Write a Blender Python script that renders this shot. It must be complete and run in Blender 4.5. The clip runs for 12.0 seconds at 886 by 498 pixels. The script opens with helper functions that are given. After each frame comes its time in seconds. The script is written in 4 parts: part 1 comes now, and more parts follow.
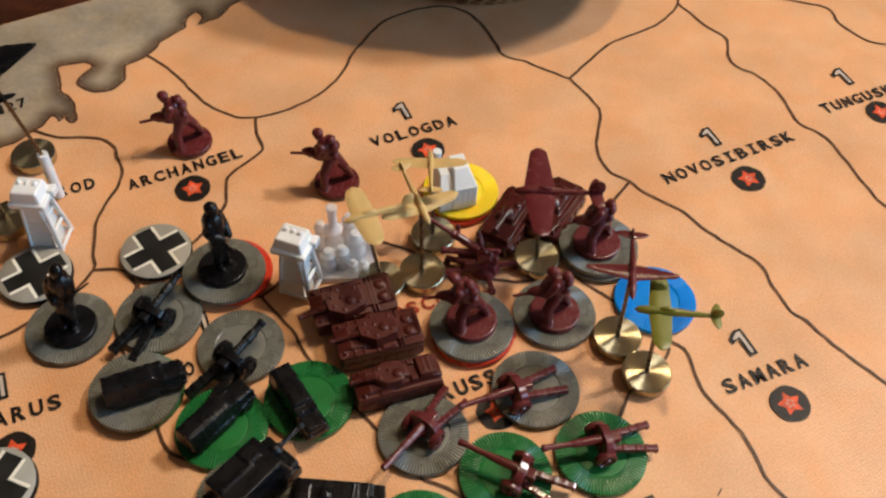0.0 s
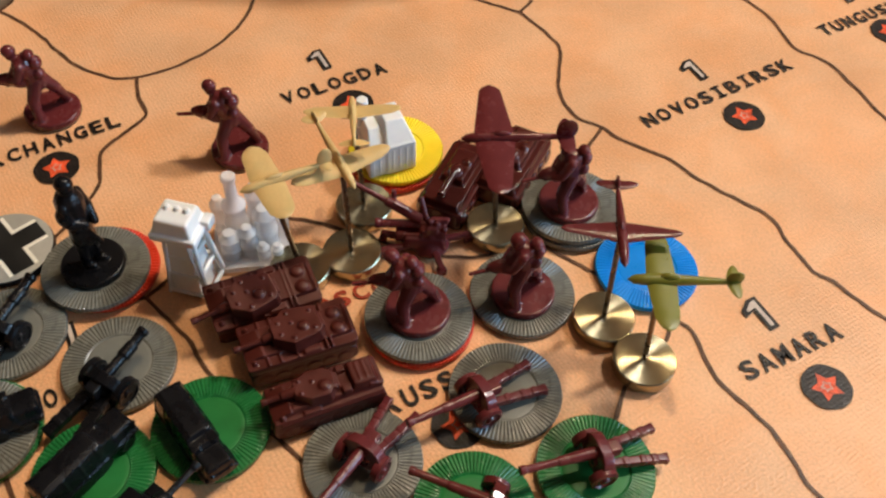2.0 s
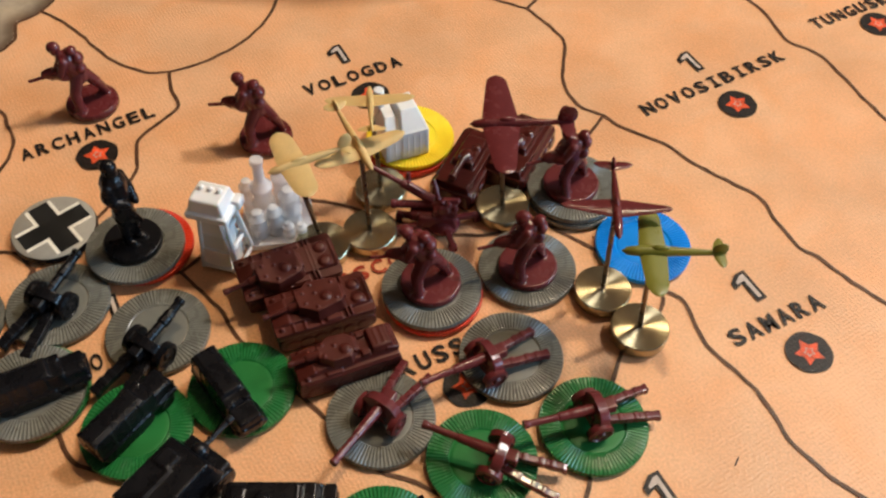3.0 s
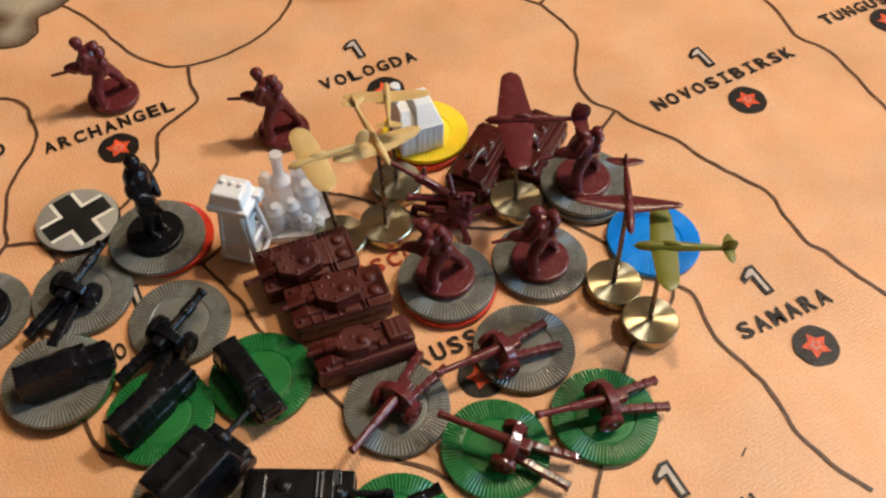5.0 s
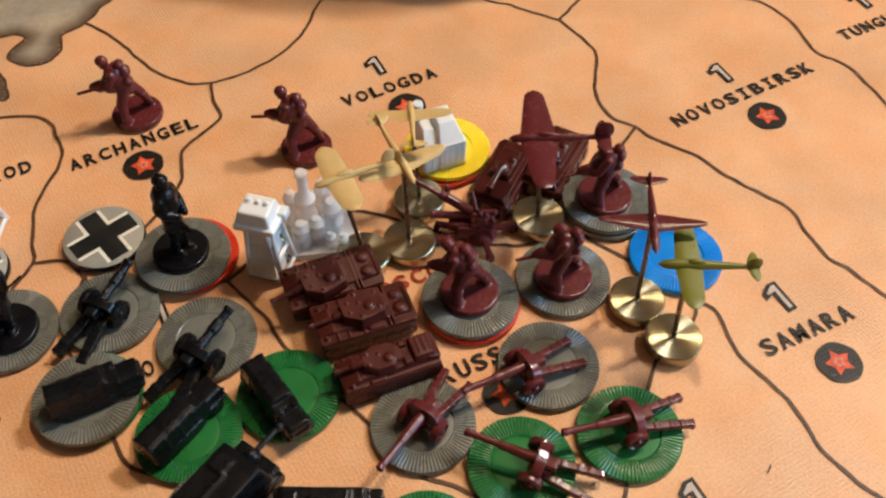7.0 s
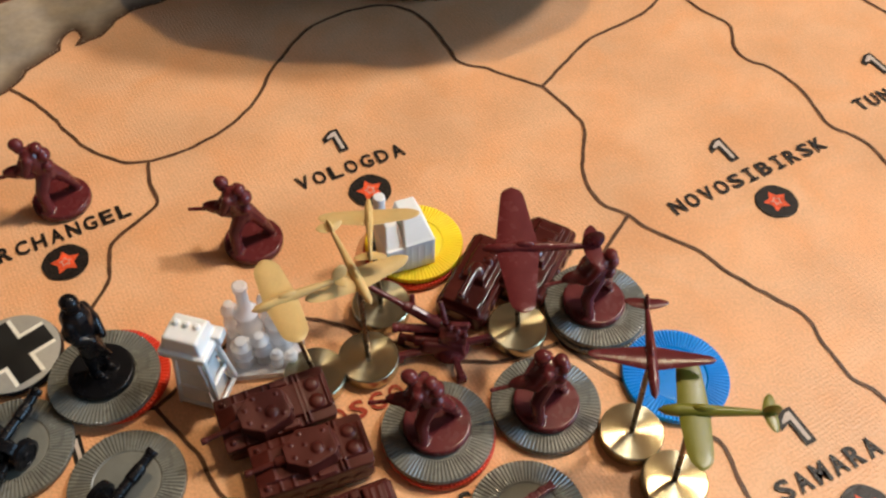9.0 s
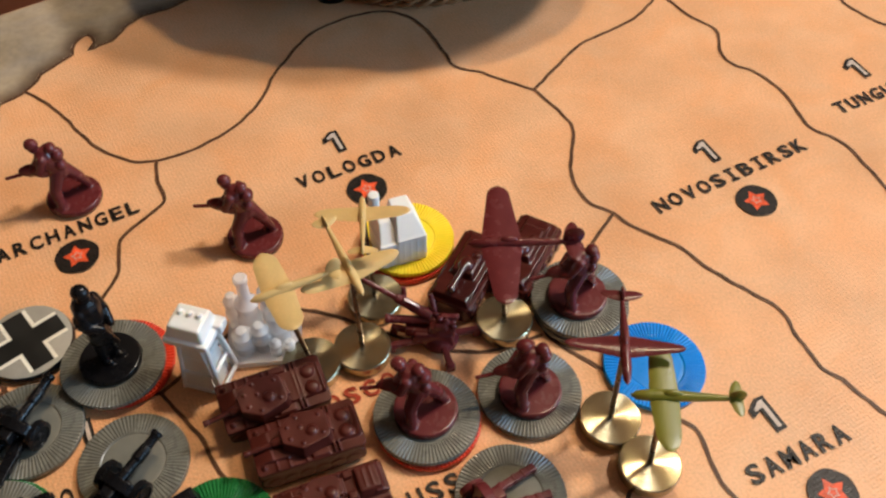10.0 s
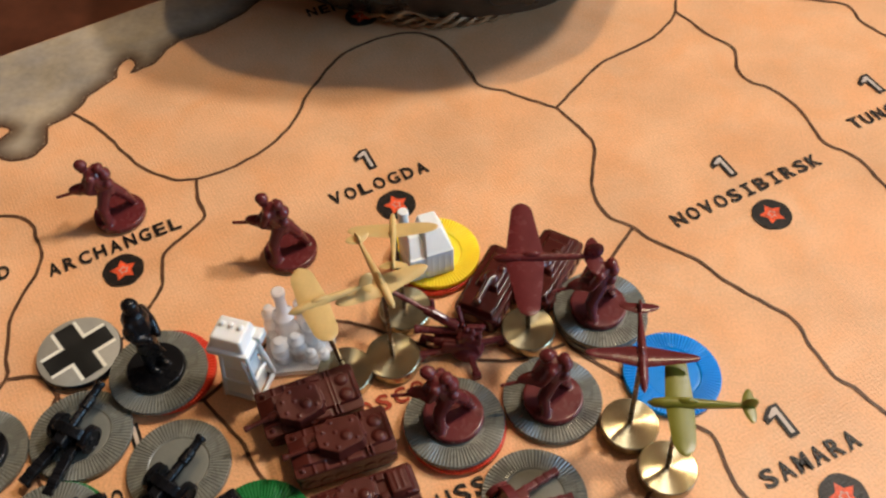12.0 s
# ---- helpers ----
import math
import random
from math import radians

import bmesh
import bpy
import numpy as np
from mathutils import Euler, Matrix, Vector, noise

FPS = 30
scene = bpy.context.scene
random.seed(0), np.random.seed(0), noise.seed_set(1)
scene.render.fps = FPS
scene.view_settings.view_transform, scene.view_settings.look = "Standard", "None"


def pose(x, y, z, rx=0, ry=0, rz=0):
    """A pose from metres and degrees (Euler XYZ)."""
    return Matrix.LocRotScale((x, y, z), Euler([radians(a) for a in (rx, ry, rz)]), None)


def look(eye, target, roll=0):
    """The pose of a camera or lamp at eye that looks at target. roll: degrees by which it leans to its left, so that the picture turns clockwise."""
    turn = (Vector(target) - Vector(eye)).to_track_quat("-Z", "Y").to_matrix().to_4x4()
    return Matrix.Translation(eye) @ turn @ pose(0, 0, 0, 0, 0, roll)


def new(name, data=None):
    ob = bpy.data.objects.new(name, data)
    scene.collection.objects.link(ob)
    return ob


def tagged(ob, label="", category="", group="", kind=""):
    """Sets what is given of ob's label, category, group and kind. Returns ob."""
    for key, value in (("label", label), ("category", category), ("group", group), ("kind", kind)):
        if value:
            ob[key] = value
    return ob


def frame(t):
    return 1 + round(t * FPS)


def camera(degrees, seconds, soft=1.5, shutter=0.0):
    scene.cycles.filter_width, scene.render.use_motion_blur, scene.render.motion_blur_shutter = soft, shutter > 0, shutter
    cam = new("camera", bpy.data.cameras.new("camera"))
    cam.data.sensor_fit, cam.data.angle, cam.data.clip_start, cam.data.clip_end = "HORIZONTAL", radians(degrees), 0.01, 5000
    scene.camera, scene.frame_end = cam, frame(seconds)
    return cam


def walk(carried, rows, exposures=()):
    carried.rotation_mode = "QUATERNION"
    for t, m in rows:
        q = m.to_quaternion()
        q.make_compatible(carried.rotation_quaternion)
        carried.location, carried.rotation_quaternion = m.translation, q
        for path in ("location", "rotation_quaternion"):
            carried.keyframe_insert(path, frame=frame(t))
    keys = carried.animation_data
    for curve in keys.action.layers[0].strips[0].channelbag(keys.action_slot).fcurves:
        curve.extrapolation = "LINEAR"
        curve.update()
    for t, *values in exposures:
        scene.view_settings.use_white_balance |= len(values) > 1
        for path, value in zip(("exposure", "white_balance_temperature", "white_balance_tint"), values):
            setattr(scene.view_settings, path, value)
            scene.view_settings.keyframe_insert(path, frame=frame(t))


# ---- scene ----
cam = camera(50.5, 12.0, soft=2.4)
PATH = [
    (0, (0.00340, -0.00024, 0.18414), (-0.00654, 0.12490, 0.02845), 3.09),
    (0.5, (0.00049, 0.01702, 0.15595), (-0.00486, 0.14249, 0.00030), 3.22),
    (1, (-0.00069, 0.02479, 0.14499), (-0.00237, 0.14930, -0.01151), 4.00),
    (1.5, (-0.00551, 0.02702, 0.14098), (-0.00491, 0.15262, -0.01466), 4.08),
    (2, (0.00526, 0.02676, 0.14406), (0.00498, 0.15164, -0.01217), 2.80),
    (2.5, (0.00677, 0.01827, 0.14887), (0.00442, 0.14333, -0.00718), 1.87),
    (4.3, (0.00635, 0.01184, 0.15748), (0.00079, 0.13450, -0.00039), 1.12),
    (4.5, (0.00658, 0.01293, 0.15700), (0.00171, 0.13576, -0.00076), 1.41),
    (5, (0.00514, 0.01257, 0.15683), (-0.00005, 0.13496, -0.00126), 1.11),
    (5.5, (0.00124, 0.01315, 0.15819), (-0.00471, 0.13640, 0.00079), 0.92),
    (6, (0.00226, 0.01348, 0.15972), (-0.00425, 0.13751, 0.00295), 0.84),
    (6.5, (0.00096, 0.01108, 0.15784), (-0.00560, 0.13509, 0.00107), 0.68),
    (6.7, (0.00120, 0.01202, 0.15973), (-0.00547, 0.13549, 0.00253), 0.59),
    (8.3, (0.00293, 0.02240, 0.15437), (-0.00335, 0.14558, -0.00307), 0.24),
    (8.5, (0.00351, 0.02832, 0.15679), (-0.00186, 0.15063, -0.00136), 0.67),
    (9, (0.00399, 0.04638, 0.15078), (-0.00026, 0.17107, -0.00553), 1.41),
    (9.5, (0.00571, 0.04073, 0.15387), (0.00071, 0.16530, -0.00251), 1.16),
    (10, (0.00854, 0.03985, 0.15752), (0.00166, 0.16457, 0.00133), 0.66),
    (10.5, (0.00816, 0.03817, 0.16059), (0.00117, 0.16414, 0.00540), 0.83),
    (11, (0.00891, 0.03839, 0.16074), (0.00189, 0.16501, 0.00609), 1.01),
    (11.5, (0.00676, 0.03571, 0.15994), (-0.00218, 0.16127, 0.00452), 0.08),
    (12, (0.00868, 0.03520, 0.16597), (-0.00375, 0.16053, 0.01061), -1.47),
]
walk(cam, [(t, look(eye, target, roll)) for t, eye, target, roll in PATH], exposures=[(0, -0.12), (0.8, -0.02), (12, -0.02)])

# ---- world, lights ----
world = bpy.data.worlds.new("sky")
scene.world = world
world.use_nodes = True
wn = world.node_tree
sky = wn.nodes.new("ShaderNodeTexSky")
sky.sky_type, sky.sun_disc, sky.sun_elevation, sky.sun_rotation = "NISHITA", False, radians(35), radians(70)
wn.links.new(sky.outputs[0], wn.nodes["Background"].inputs[0])
wn.nodes["Background"].inputs[1].default_value = 0.12


def area_light(name, at, target, sx, sy, watts, colour):
    data = bpy.data.lights.new(name, "AREA")
    data.shape, data.size, data.size_y, data.energy, data.color = "RECTANGLE", sx, sy, watts, colour
    ob = new(name, data)
    ob.matrix_world = look(at, target)
    return ob


area_light("skylight_daylight", (1.31, 0.95, 1.94), (1.31, 0.95, 0.0), 0.25, 0.25, 46, (1.0, 0.93, 0.88))
area_light("window_daylight", (2.34, -0.15, 0.75), (0.0, -0.15, 0.75), 1.1, 0.95, 54, (0.40, 0.68, 1.0))
bulb = bpy.data.lights.new("bulb_light", "POINT")
bulb.energy, bulb.color, bulb.shadow_soft_size = 49, (1.0, 0.79, 0.52), 0.05
new("bulb_light", bulb).location = (0.45, 0.62, 1.66)

# ---- materials ----
def material(name, colour, rough=0.5, metal=0.0, vary=0.12, scale=300.0, fine=2500.0, bump=0.1, depth=0.00005, coat=0.0, spread=0.1, world_space=False, sss=0.0, gloss=0.5, other=None, grain=0.35, linen=0.0):
    """A procedural surface: colour that varies at two scales, uneven gloss and fine relief. Scales are per metre."""
    m = bpy.data.materials.new(name)
    m.use_nodes = True
    t = m.node_tree
    p = t.nodes["Principled BSDF"]
    if world_space:
        co = t.nodes.new("ShaderNodeNewGeometry").outputs["Position"]
    else:
        co = t.nodes.new("ShaderNodeTexCoord").outputs["Object"]
    large, small = t.nodes.new("ShaderNodeTexNoise"), t.nodes.new("ShaderNodeTexNoise")
    for node, s, d in ((large, scale, 4), (small, fine, 3)):
        node.inputs["Scale"].default_value, node.inputs["Detail"].default_value = s, d
        t.links.new(co, node.inputs["Vector"])
    both = t.nodes.new("ShaderNodeMath")
    both.operation = "MULTIPLY_ADD"
    t.links.new(small.outputs["Fac"], both.inputs[0])
    both.inputs[1].default_value = grain
    t.links.new(large.outputs["Fac"], both.inputs[2])
    ramp = t.nodes.new("ShaderNodeMapRange")
    ramp.inputs["From Min"].default_value, ramp.inputs["From Max"].default_value = 0.28 + grain / 2, 0.72 + grain / 2
    ramp.inputs["To Min"].default_value, ramp.inputs["To Max"].default_value = 1 - vary, 1 + vary
    t.links.new(both.outputs[0], ramp.inputs["Value"])
    mul = t.nodes.new("ShaderNodeVectorMath")
    mul.operation = "SCALE"
    mul.inputs[0].default_value = colour[:3]
    t.links.new(ramp.outputs[0], mul.inputs["Scale"])
    if other:
        # a second hue in broad soft patches
        patch, mix, reach = t.nodes.new("ShaderNodeTexNoise"), t.nodes.new("ShaderNodeMix"), t.nodes.new("ShaderNodeMapRange")
        patch.inputs["Scale"].default_value, patch.inputs["Detail"].default_value, patch.inputs["Distortion"].default_value = scale * 1.7, 5, 0.6
        t.links.new(co, patch.inputs["Vector"])
        reach.inputs["From Min"].default_value, reach.inputs["From Max"].default_value = 0.35, 0.68
        t.links.new(patch.outputs["Fac"], reach.inputs["Value"])
        mix.data_type = "RGBA"
        mix.inputs["A"].default_value, mix.inputs["B"].default_value = (*colour[:3], 1), (*other, 1)
        t.links.new(reach.outputs[0], mix.inputs["Factor"])
        t.links.new(mix.outputs["Result"], mul.inputs[0])
    t.links.new(mul.outputs[0], p.inputs["Base Color"])
    r = t.nodes.new("ShaderNodeMapRange")
    r.inputs["From Min"].default_value, r.inputs["From Max"].default_value = 0.3, 0.7
    r.inputs["To Min"].default_value, r.inputs["To Max"].default_value = max(rough - spread, 0.03), rough + spread
    t.links.new(large.outputs["Fac"], r.inputs["Value"])
    t.links.new(r.outputs[0], p.inputs["Roughness"])
    b = t.nodes.new("ShaderNodeBump")
    b.inputs["Strength"].default_value, b.inputs["Distance"].default_value = bump, depth
    height = small.outputs["Fac"]
    if linen:
        # the crossed threads of a linen finish, turned with the board
        turned = t.nodes.new("ShaderNodeMapping")
        turned.inputs["Rotation"].default_value = (0, 0, radians(-33))
        t.links.new(co, turned.inputs["Vector"])
        for direction in "XY":
            wave, add = t.nodes.new("ShaderNodeTexWave"), t.nodes.new("ShaderNodeMath")
            wave.bands_direction = direction
            wave.inputs["Scale"].default_value, wave.inputs["Distortion"].default_value, wave.inputs["Detail"].default_value, wave.inputs["Detail Scale"].default_value = 380, 3.0, 2, 0.8
            t.links.new(turned.outputs[0], wave.inputs["Vector"])
            add.operation = "MULTIPLY_ADD"
            t.links.new(wave.outputs["Fac"], add.inputs[0])
            add.inputs[1].default_value = linen
            t.links.new(height, add.inputs[2])
            height = add.outputs[0]
    t.links.new(height, b.inputs["Height"])
    t.links.new(b.outputs[0], p.inputs["Normal"])
    p.inputs["Metallic"].default_value = metal
    p.inputs["Specular IOR Level"].default_value = gloss
    p.inputs["Coat Weight"].default_value = coat
    if sss:
        p.inputs["Subsurface Weight"].default_value = sss
        p.inputs["Subsurface Radius"].default_value = (0.002, 0.0012, 0.0008)
        p.inputs["Subsurface Scale"].default_value = 1.0
    return m


M_LAND = material("printed_land", (0.815, 0.462, 0.245), 0.40, vary=0.125, scale=42, fine=1900, bump=1.0, depth=0.00012, world_space=True, spread=0.06, gloss=0.45, other=(0.815, 0.405, 0.188), grain=1.0, linen=0.15)
M_SEA = material("printed_sea", (0.37, 0.290, 0.19), 0.42, vary=0.30, scale=60, fine=600, bump=0.25, depth=0.00004, world_space=True, spread=0.05, gloss=0.35, other=(0.31, 0.262, 0.205))


def ink(name, colour, vary, scale):
    """Print on the linen-finished board: it shares the board's relief and sheen."""
    return material(name, colour, 0.40, vary=vary, scale=scale, fine=1900, bump=1.0, depth=0.00009, world_space=True, gloss=0.20, linen=0.15)


M_LINE = ink("printed_border_ink", (0.098, 0.044, 0.022), 0.4, 500)
M_INK = ink("printed_black_ink", (0.018, 0.013, 0.010), 0.5, 900)
M_PALE = ink("printed_pale_fill", (0.56, 0.46, 0.38), 0.15, 500)
M_REDINK = ink("printed_red_ink", (0.74, 0.095, 0.03), 0.35, 700)
M_DARKRED = ink("printed_dark_red_ink", (0.33, 0.045, 0.02), 0.3, 700)
# the sea's print darkens towards the shore; "shore" holds the way to it in centimetres
M_COAST = M_SEA.copy()
M_COAST.name = "printed_coast_tint"
nt = M_COAST.node_tree
way, fade, tint, stain = nt.nodes.new("ShaderNodeAttribute"), nt.nodes.new("ShaderNodeMapRange"), nt.nodes.new("ShaderNodeMix"), nt.nodes.new("ShaderNodeVectorMath")
way.attribute_name = "shore"
fade.interpolation_type = "SMOOTHSTEP"
fade.inputs["From Max"].default_value = 0.58
nt.links.new(way.outputs["Fac"], fade.inputs["Value"])
tint.data_type = "RGBA"
tint.inputs["A"].default_value, tint.inputs["B"].default_value = (0.36, 0.27, 0.22, 1), (1, 1, 1, 1)
nt.links.new(fade.outputs[0], tint.inputs["Factor"])
stain.operation = "MULTIPLY"
pbase = nt.nodes["Principled BSDF"].inputs["Base Color"]
nt.links.new(pbase.links[0].from_socket, stain.inputs[0])
nt.links.new(tint.outputs["Result"], stain.inputs[1])
nt.links.new(stain.outputs[0], pbase)
M_TABLE = material("dark_wood", (0.085, 0.026, 0.012), 0.35, vary=0.5, scale=25, fine=300, world_space=True)
M_MAROON = material("maroon_plastic", (0.116, 0.0190, 0.0195), 0.25, vary=0.14, scale=400, bump=0.2, spread=0.05, gloss=0.4)
M_GLOSSY = material("glossy_maroon_plastic", (0.100, 0.0160, 0.0140), 0.17, vary=0.14, scale=400, bump=0.1, spread=0.03)
M_BROWN = material("red_brown_plastic", (0.074, 0.0135, 0.0088), 0.38, vary=0.22, scale=300, bump=0.35, spread=0.08, gloss=0.3)
M_POLISHED = material("polished_red_brown_plastic", (0.062, 0.0105, 0.0075), 0.18, vary=0.18, scale=300, bump=0.15, spread=0.04)
M_BLACK = material("black_plastic", (0.0048, 0.0047, 0.0055), 0.28, vary=0.3, scale=300, bump=0.4, spread=0.08, gloss=0.28)
M_TAN = material("tan_plastic", (0.60, 0.40, 0.155), 0.46, vary=0.09, scale=300, sss=0.15, gloss=0.35)
M_OLIVE = material("olive_plastic", (0.17, 0.165, 0.018), 0.35, vary=0.08, scale=300, sss=0.1)
M_WHITE = material("white_plastic", (0.80, 0.79, 0.76), 0.38, vary=0.03, scale=300, sss=0.1)
M_GREY = material("grey_chip_plastic", (0.150, 0.147, 0.120), 0.26, gloss=0.45, vary=0.12, scale=350, bump=0.2, spread=0.06)
M_GREYDISC = material("grey_chip_middle", (0.152, 0.147, 0.118), 0.38, gloss=0.30, vary=0.14, scale=260, bump=0.3, spread=0.06)
M_GREEN = material("green_chip_plastic", (0.013, 0.146, 0.034), 0.27, gloss=0.40, vary=0.12, scale=350, spread=0.06)
M_GREENDISC = material("green_chip_middle", (0.015, 0.152, 0.032), 0.42, gloss=0.2, vary=0.14, scale=260, bump=0.3, spread=0.06)
M_BLUE = material("blue_chip_plastic", (0.0005, 0.225, 0.68), 0.32, gloss=0.22, vary=0.08, scale=350, spread=0.06)
M_YELLOW = material("yellow_chip_plastic", (0.92, 0.67, 0.03), 0.40, gloss=0.25, vary=0.06, scale=350, spread=0.05, sss=0.45)
M_REDCHIP = material("red_chip_plastic", (0.60, 0.040, 0.014), 0.32, gloss=0.33, vary=0.08, scale=350, spread=0.05)
M_TOKEN = material("grey_card", (0.33, 0.31, 0.26), 0.5, vary=0.10, scale=300, spread=0.05)
M_TOKENINK = material("black_print", (0.008, 0.008, 0.007), 0.45, vary=0.3, scale=300)
M_TOKENWHITE = material("white_print", (0.84, 0.80, 0.68), 0.5, vary=0.05, scale=300)
M_STEEL = material("dark_steel", (0.20, 0.15, 0.10), 0.28, 1.0, vary=0.15, scale=400)
M_WALL = material("plaster", (0.175, 0.115, 0.078), 0.8, vary=0.06, scale=3, fine=80, world_space=True)
M_FLOOR = material("floor_boards", (0.20, 0.11, 0.055), 0.5, vary=0.3, scale=6, fine=60, world_space=True)
M_BOWL = material("dark_glazed_clay", (0.022, 0.014, 0.010), 0.28, vary=0.4, scale=60, fine=700, bump=0.3, depth=0.0002, spread=0.1)
M_WICKER = material("pale_wicker", (0.30, 0.17, 0.08), 0.5, vary=0.4, scale=150, fine=900, bump=0.4, depth=0.0002)

M_BRASS = material("turned_brass", (0.46, 0.405, 0.255), 0.23, 0.94, vary=0.08, scale=500, spread=0.04)
pb = M_BRASS.node_tree.nodes["Principled BSDF"]
pb.inputs["Anisotropic"].default_value = 0.91
tg = M_BRASS.node_tree.nodes.new("ShaderNodeTangent")
tg.direction_type, tg.axis = "RADIAL", "Z"
M_BRASS.node_tree.links.new(tg.outputs[0], pb.inputs["Tangent"])

M_CLEAR = bpy.data.materials.new("clear_plastic")
M_CLEAR.use_nodes = True
pc = M_CLEAR.node_tree.nodes["Principled BSDF"]
pc.inputs["Base Color"].default_value = (0.98, 0.98, 0.98, 1)
pc.inputs["Roughness"].default_value = 0.06
pc.inputs["Transmission Weight"].default_value = 0.28
pc.inputs["IOR"].default_value = 1.45
nz = M_CLEAR.node_tree.nodes.new("ShaderNodeTexNoise")
nz.inputs["Scale"].default_value = 900
bz = M_CLEAR.node_tree.nodes.new("ShaderNodeBump")
bz.inputs["Strength"].default_value, bz.inputs["Distance"].default_value = 0.2, 0.0001
see = M_CLEAR.node_tree.nodes.new("ShaderNodeBsdfTransparent")
both_ways = M_CLEAR.node_tree.nodes.new("ShaderNodeMixShader")
both_ways.inputs[0].default_value = 0.30
M_CLEAR.node_tree.links.new(pc.outputs[0], both_ways.inputs[1])
M_CLEAR.node_tree.links.new(see.outputs[0], both_ways.inputs[2])
M_CLEAR.node_tree.links.new(both_ways.outputs[0], M_CLEAR.node_tree.nodes["Material Output"].inputs["Surface"])
M_CLEAR.node_tree.links.new(nz.outputs["Fac"], bz.inputs["Height"])
M_CLEAR.node_tree.links.new(bz.outputs[0], pc.inputs["Normal"])

M_GLASS = bpy.data.materials.new("window_glass")
M_GLASS.use_nodes = True
pg = M_GLASS.node_tree.nodes["Principled BSDF"]
pg.inputs["Transmission Weight"].default_value, pg.inputs["Roughness"].default_value = 1.0, 0.02

M_BULB = bpy.data.materials.new("lit_bulb")
M_BULB.use_nodes = True
pe = M_BULB.node_tree.nodes["Principled BSDF"]
pe.inputs["Emission Color"].default_value = (1.0, 0.72, 0.42, 1)
pe.inputs["Emission Strength"].default_value = 4.0

# ---- mesh helpers: lengths in centimetres ----
CM = 0.01
X, Y, Z = Vector((1, 0, 0)), Vector((0, 1, 0)), Vector((0, 0, 1))


def move(x, y, z, rz=0, rx=0, ry=0):
    """A pose from centimetres and degrees."""
    return pose(x * CM, y * CM, z * CM, rx, ry, rz)


def to_mesh(bm, name, sharp=38):
    me = bpy.data.meshes.new(name)
    bmesh.ops.scale(bm, vec=(CM, CM, CM), verts=bm.verts)
    bmesh.ops.recalc_face_normals(bm, faces=bm.faces)
    bm.to_mesh(me)
    bm.free()
    me.polygons.foreach_set("use_smooth", [True] * len(me.polygons))
    me.set_sharp_from_angle(angle=radians(sharp))
    return me


def mold(bm, name, voxel=0.018, smooth=3):
    """Fuses the pieces of bm into one soft-edged skin, as moulded plastic has."""
    me = to_mesh(bm, name)
    ob = new("mould", me)
    r = ob.modifiers.new("r", "REMESH")
    r.mode, r.voxel_size, r.use_smooth_shade = "VOXEL", voxel * CM, True
    if smooth:
        s = ob.modifiers.new("s", "SMOOTH")
        s.factor, s.iterations = 0.5, smooth
    done = bpy.data.meshes.new_from_object(ob.evaluated_get(bpy.context.evaluated_depsgraph_get()))
    done.name = name
    bpy.data.objects.remove(ob)
    bpy.data.meshes.remove(me)
    return done


def part(name, shape, mat, parent=None, label="", at=None):
    """One mesh object from a bmesh or a finished mesh, under a thing or a part."""
    me = to_mesh(shape, name) if isinstance(shape, bmesh.types.BMesh) else shape
    if not me.materials:
        me.materials.append(mat)
    ob = new(name, me)
    if parent:
        ob.parent = parent
    if at is not None:
        ob.matrix_basis = at
    return tagged(ob, label)


def thing(name, m, label, category, group="", kind=""):
    ob = new(name)
    ob.empty_display_size = 0.005
    ob.matrix_basis = m
    return tagged(ob, label, category, group, kind)


def solid(name, shape, mat, m, label, category, group="", kind=""):
    return tagged(part(name, shape, mat, None, "", m), label, category, group, kind)


def merge(bm, other, m=None):
    if m is not None:
        bmesh.ops.transform(other, matrix=m, verts=other.verts)
    me = bpy.data.meshes.new("t")
    other.to_mesh(me)
    other.free()
    bm.from_mesh(me)
    bpy.data.meshes.remove(me)
    return bm


def box(bm, c, s, bevel=0.0, rot=(0, 0, 0), top=(1, 1), shift=(0, 0)):
    """A box of size s centred at c; top: how far its upper face is drawn in; shift: how far it is pushed over."""
    o = bmesh.new()
    bmesh.ops.create_cube(o, size=1)
    for v in o.verts:
        if v.co.z > 0:
            v.co.x, v.co.y = v.co.x * top[0] + shift[0] / s[0], v.co.y * top[1] + shift[1] / s[1]
        v.co = Vector((v.co.x * s[0], v.co.y * s[1], v.co.z * s[2]))
    if bevel:
        bmesh.ops.bevel(o, geom=o.edges[:], offset=bevel, segments=2, affect="EDGES", profile=0.6)
    return merge(bm, o, Matrix.Translation(c) @ Euler([radians(a) for a in rot]).to_matrix().to_4x4())


def rod(bm, a, b, r0, r1=None, seg=14):
    a, b = Vector(a), Vector(b)
    o = bmesh.new()
    bmesh.ops.create_cone(o, cap_ends=True, segments=seg, radius1=r0, radius2=r0 if r1 is None else r1, depth=(b - a).length)
    return merge(bm, o, Matrix.Translation((a + b) / 2) @ (b - a).to_track_quat("Z", "Y").to_matrix().to_4x4())


def ball(bm, c, r, rot=(0, 0, 0), seg=14):
    r = (r, r, r) if isinstance(r, (int, float)) else r
    o = bmesh.new()
    bmesh.ops.create_uvsphere(o, u_segments=seg, v_segments=seg // 2 + 2, radius=1)
    return merge(bm, o, Matrix.Translation(c) @ Euler([radians(a) for a in rot]).to_matrix().to_4x4() @ Matrix.Diagonal((*r, 1)))


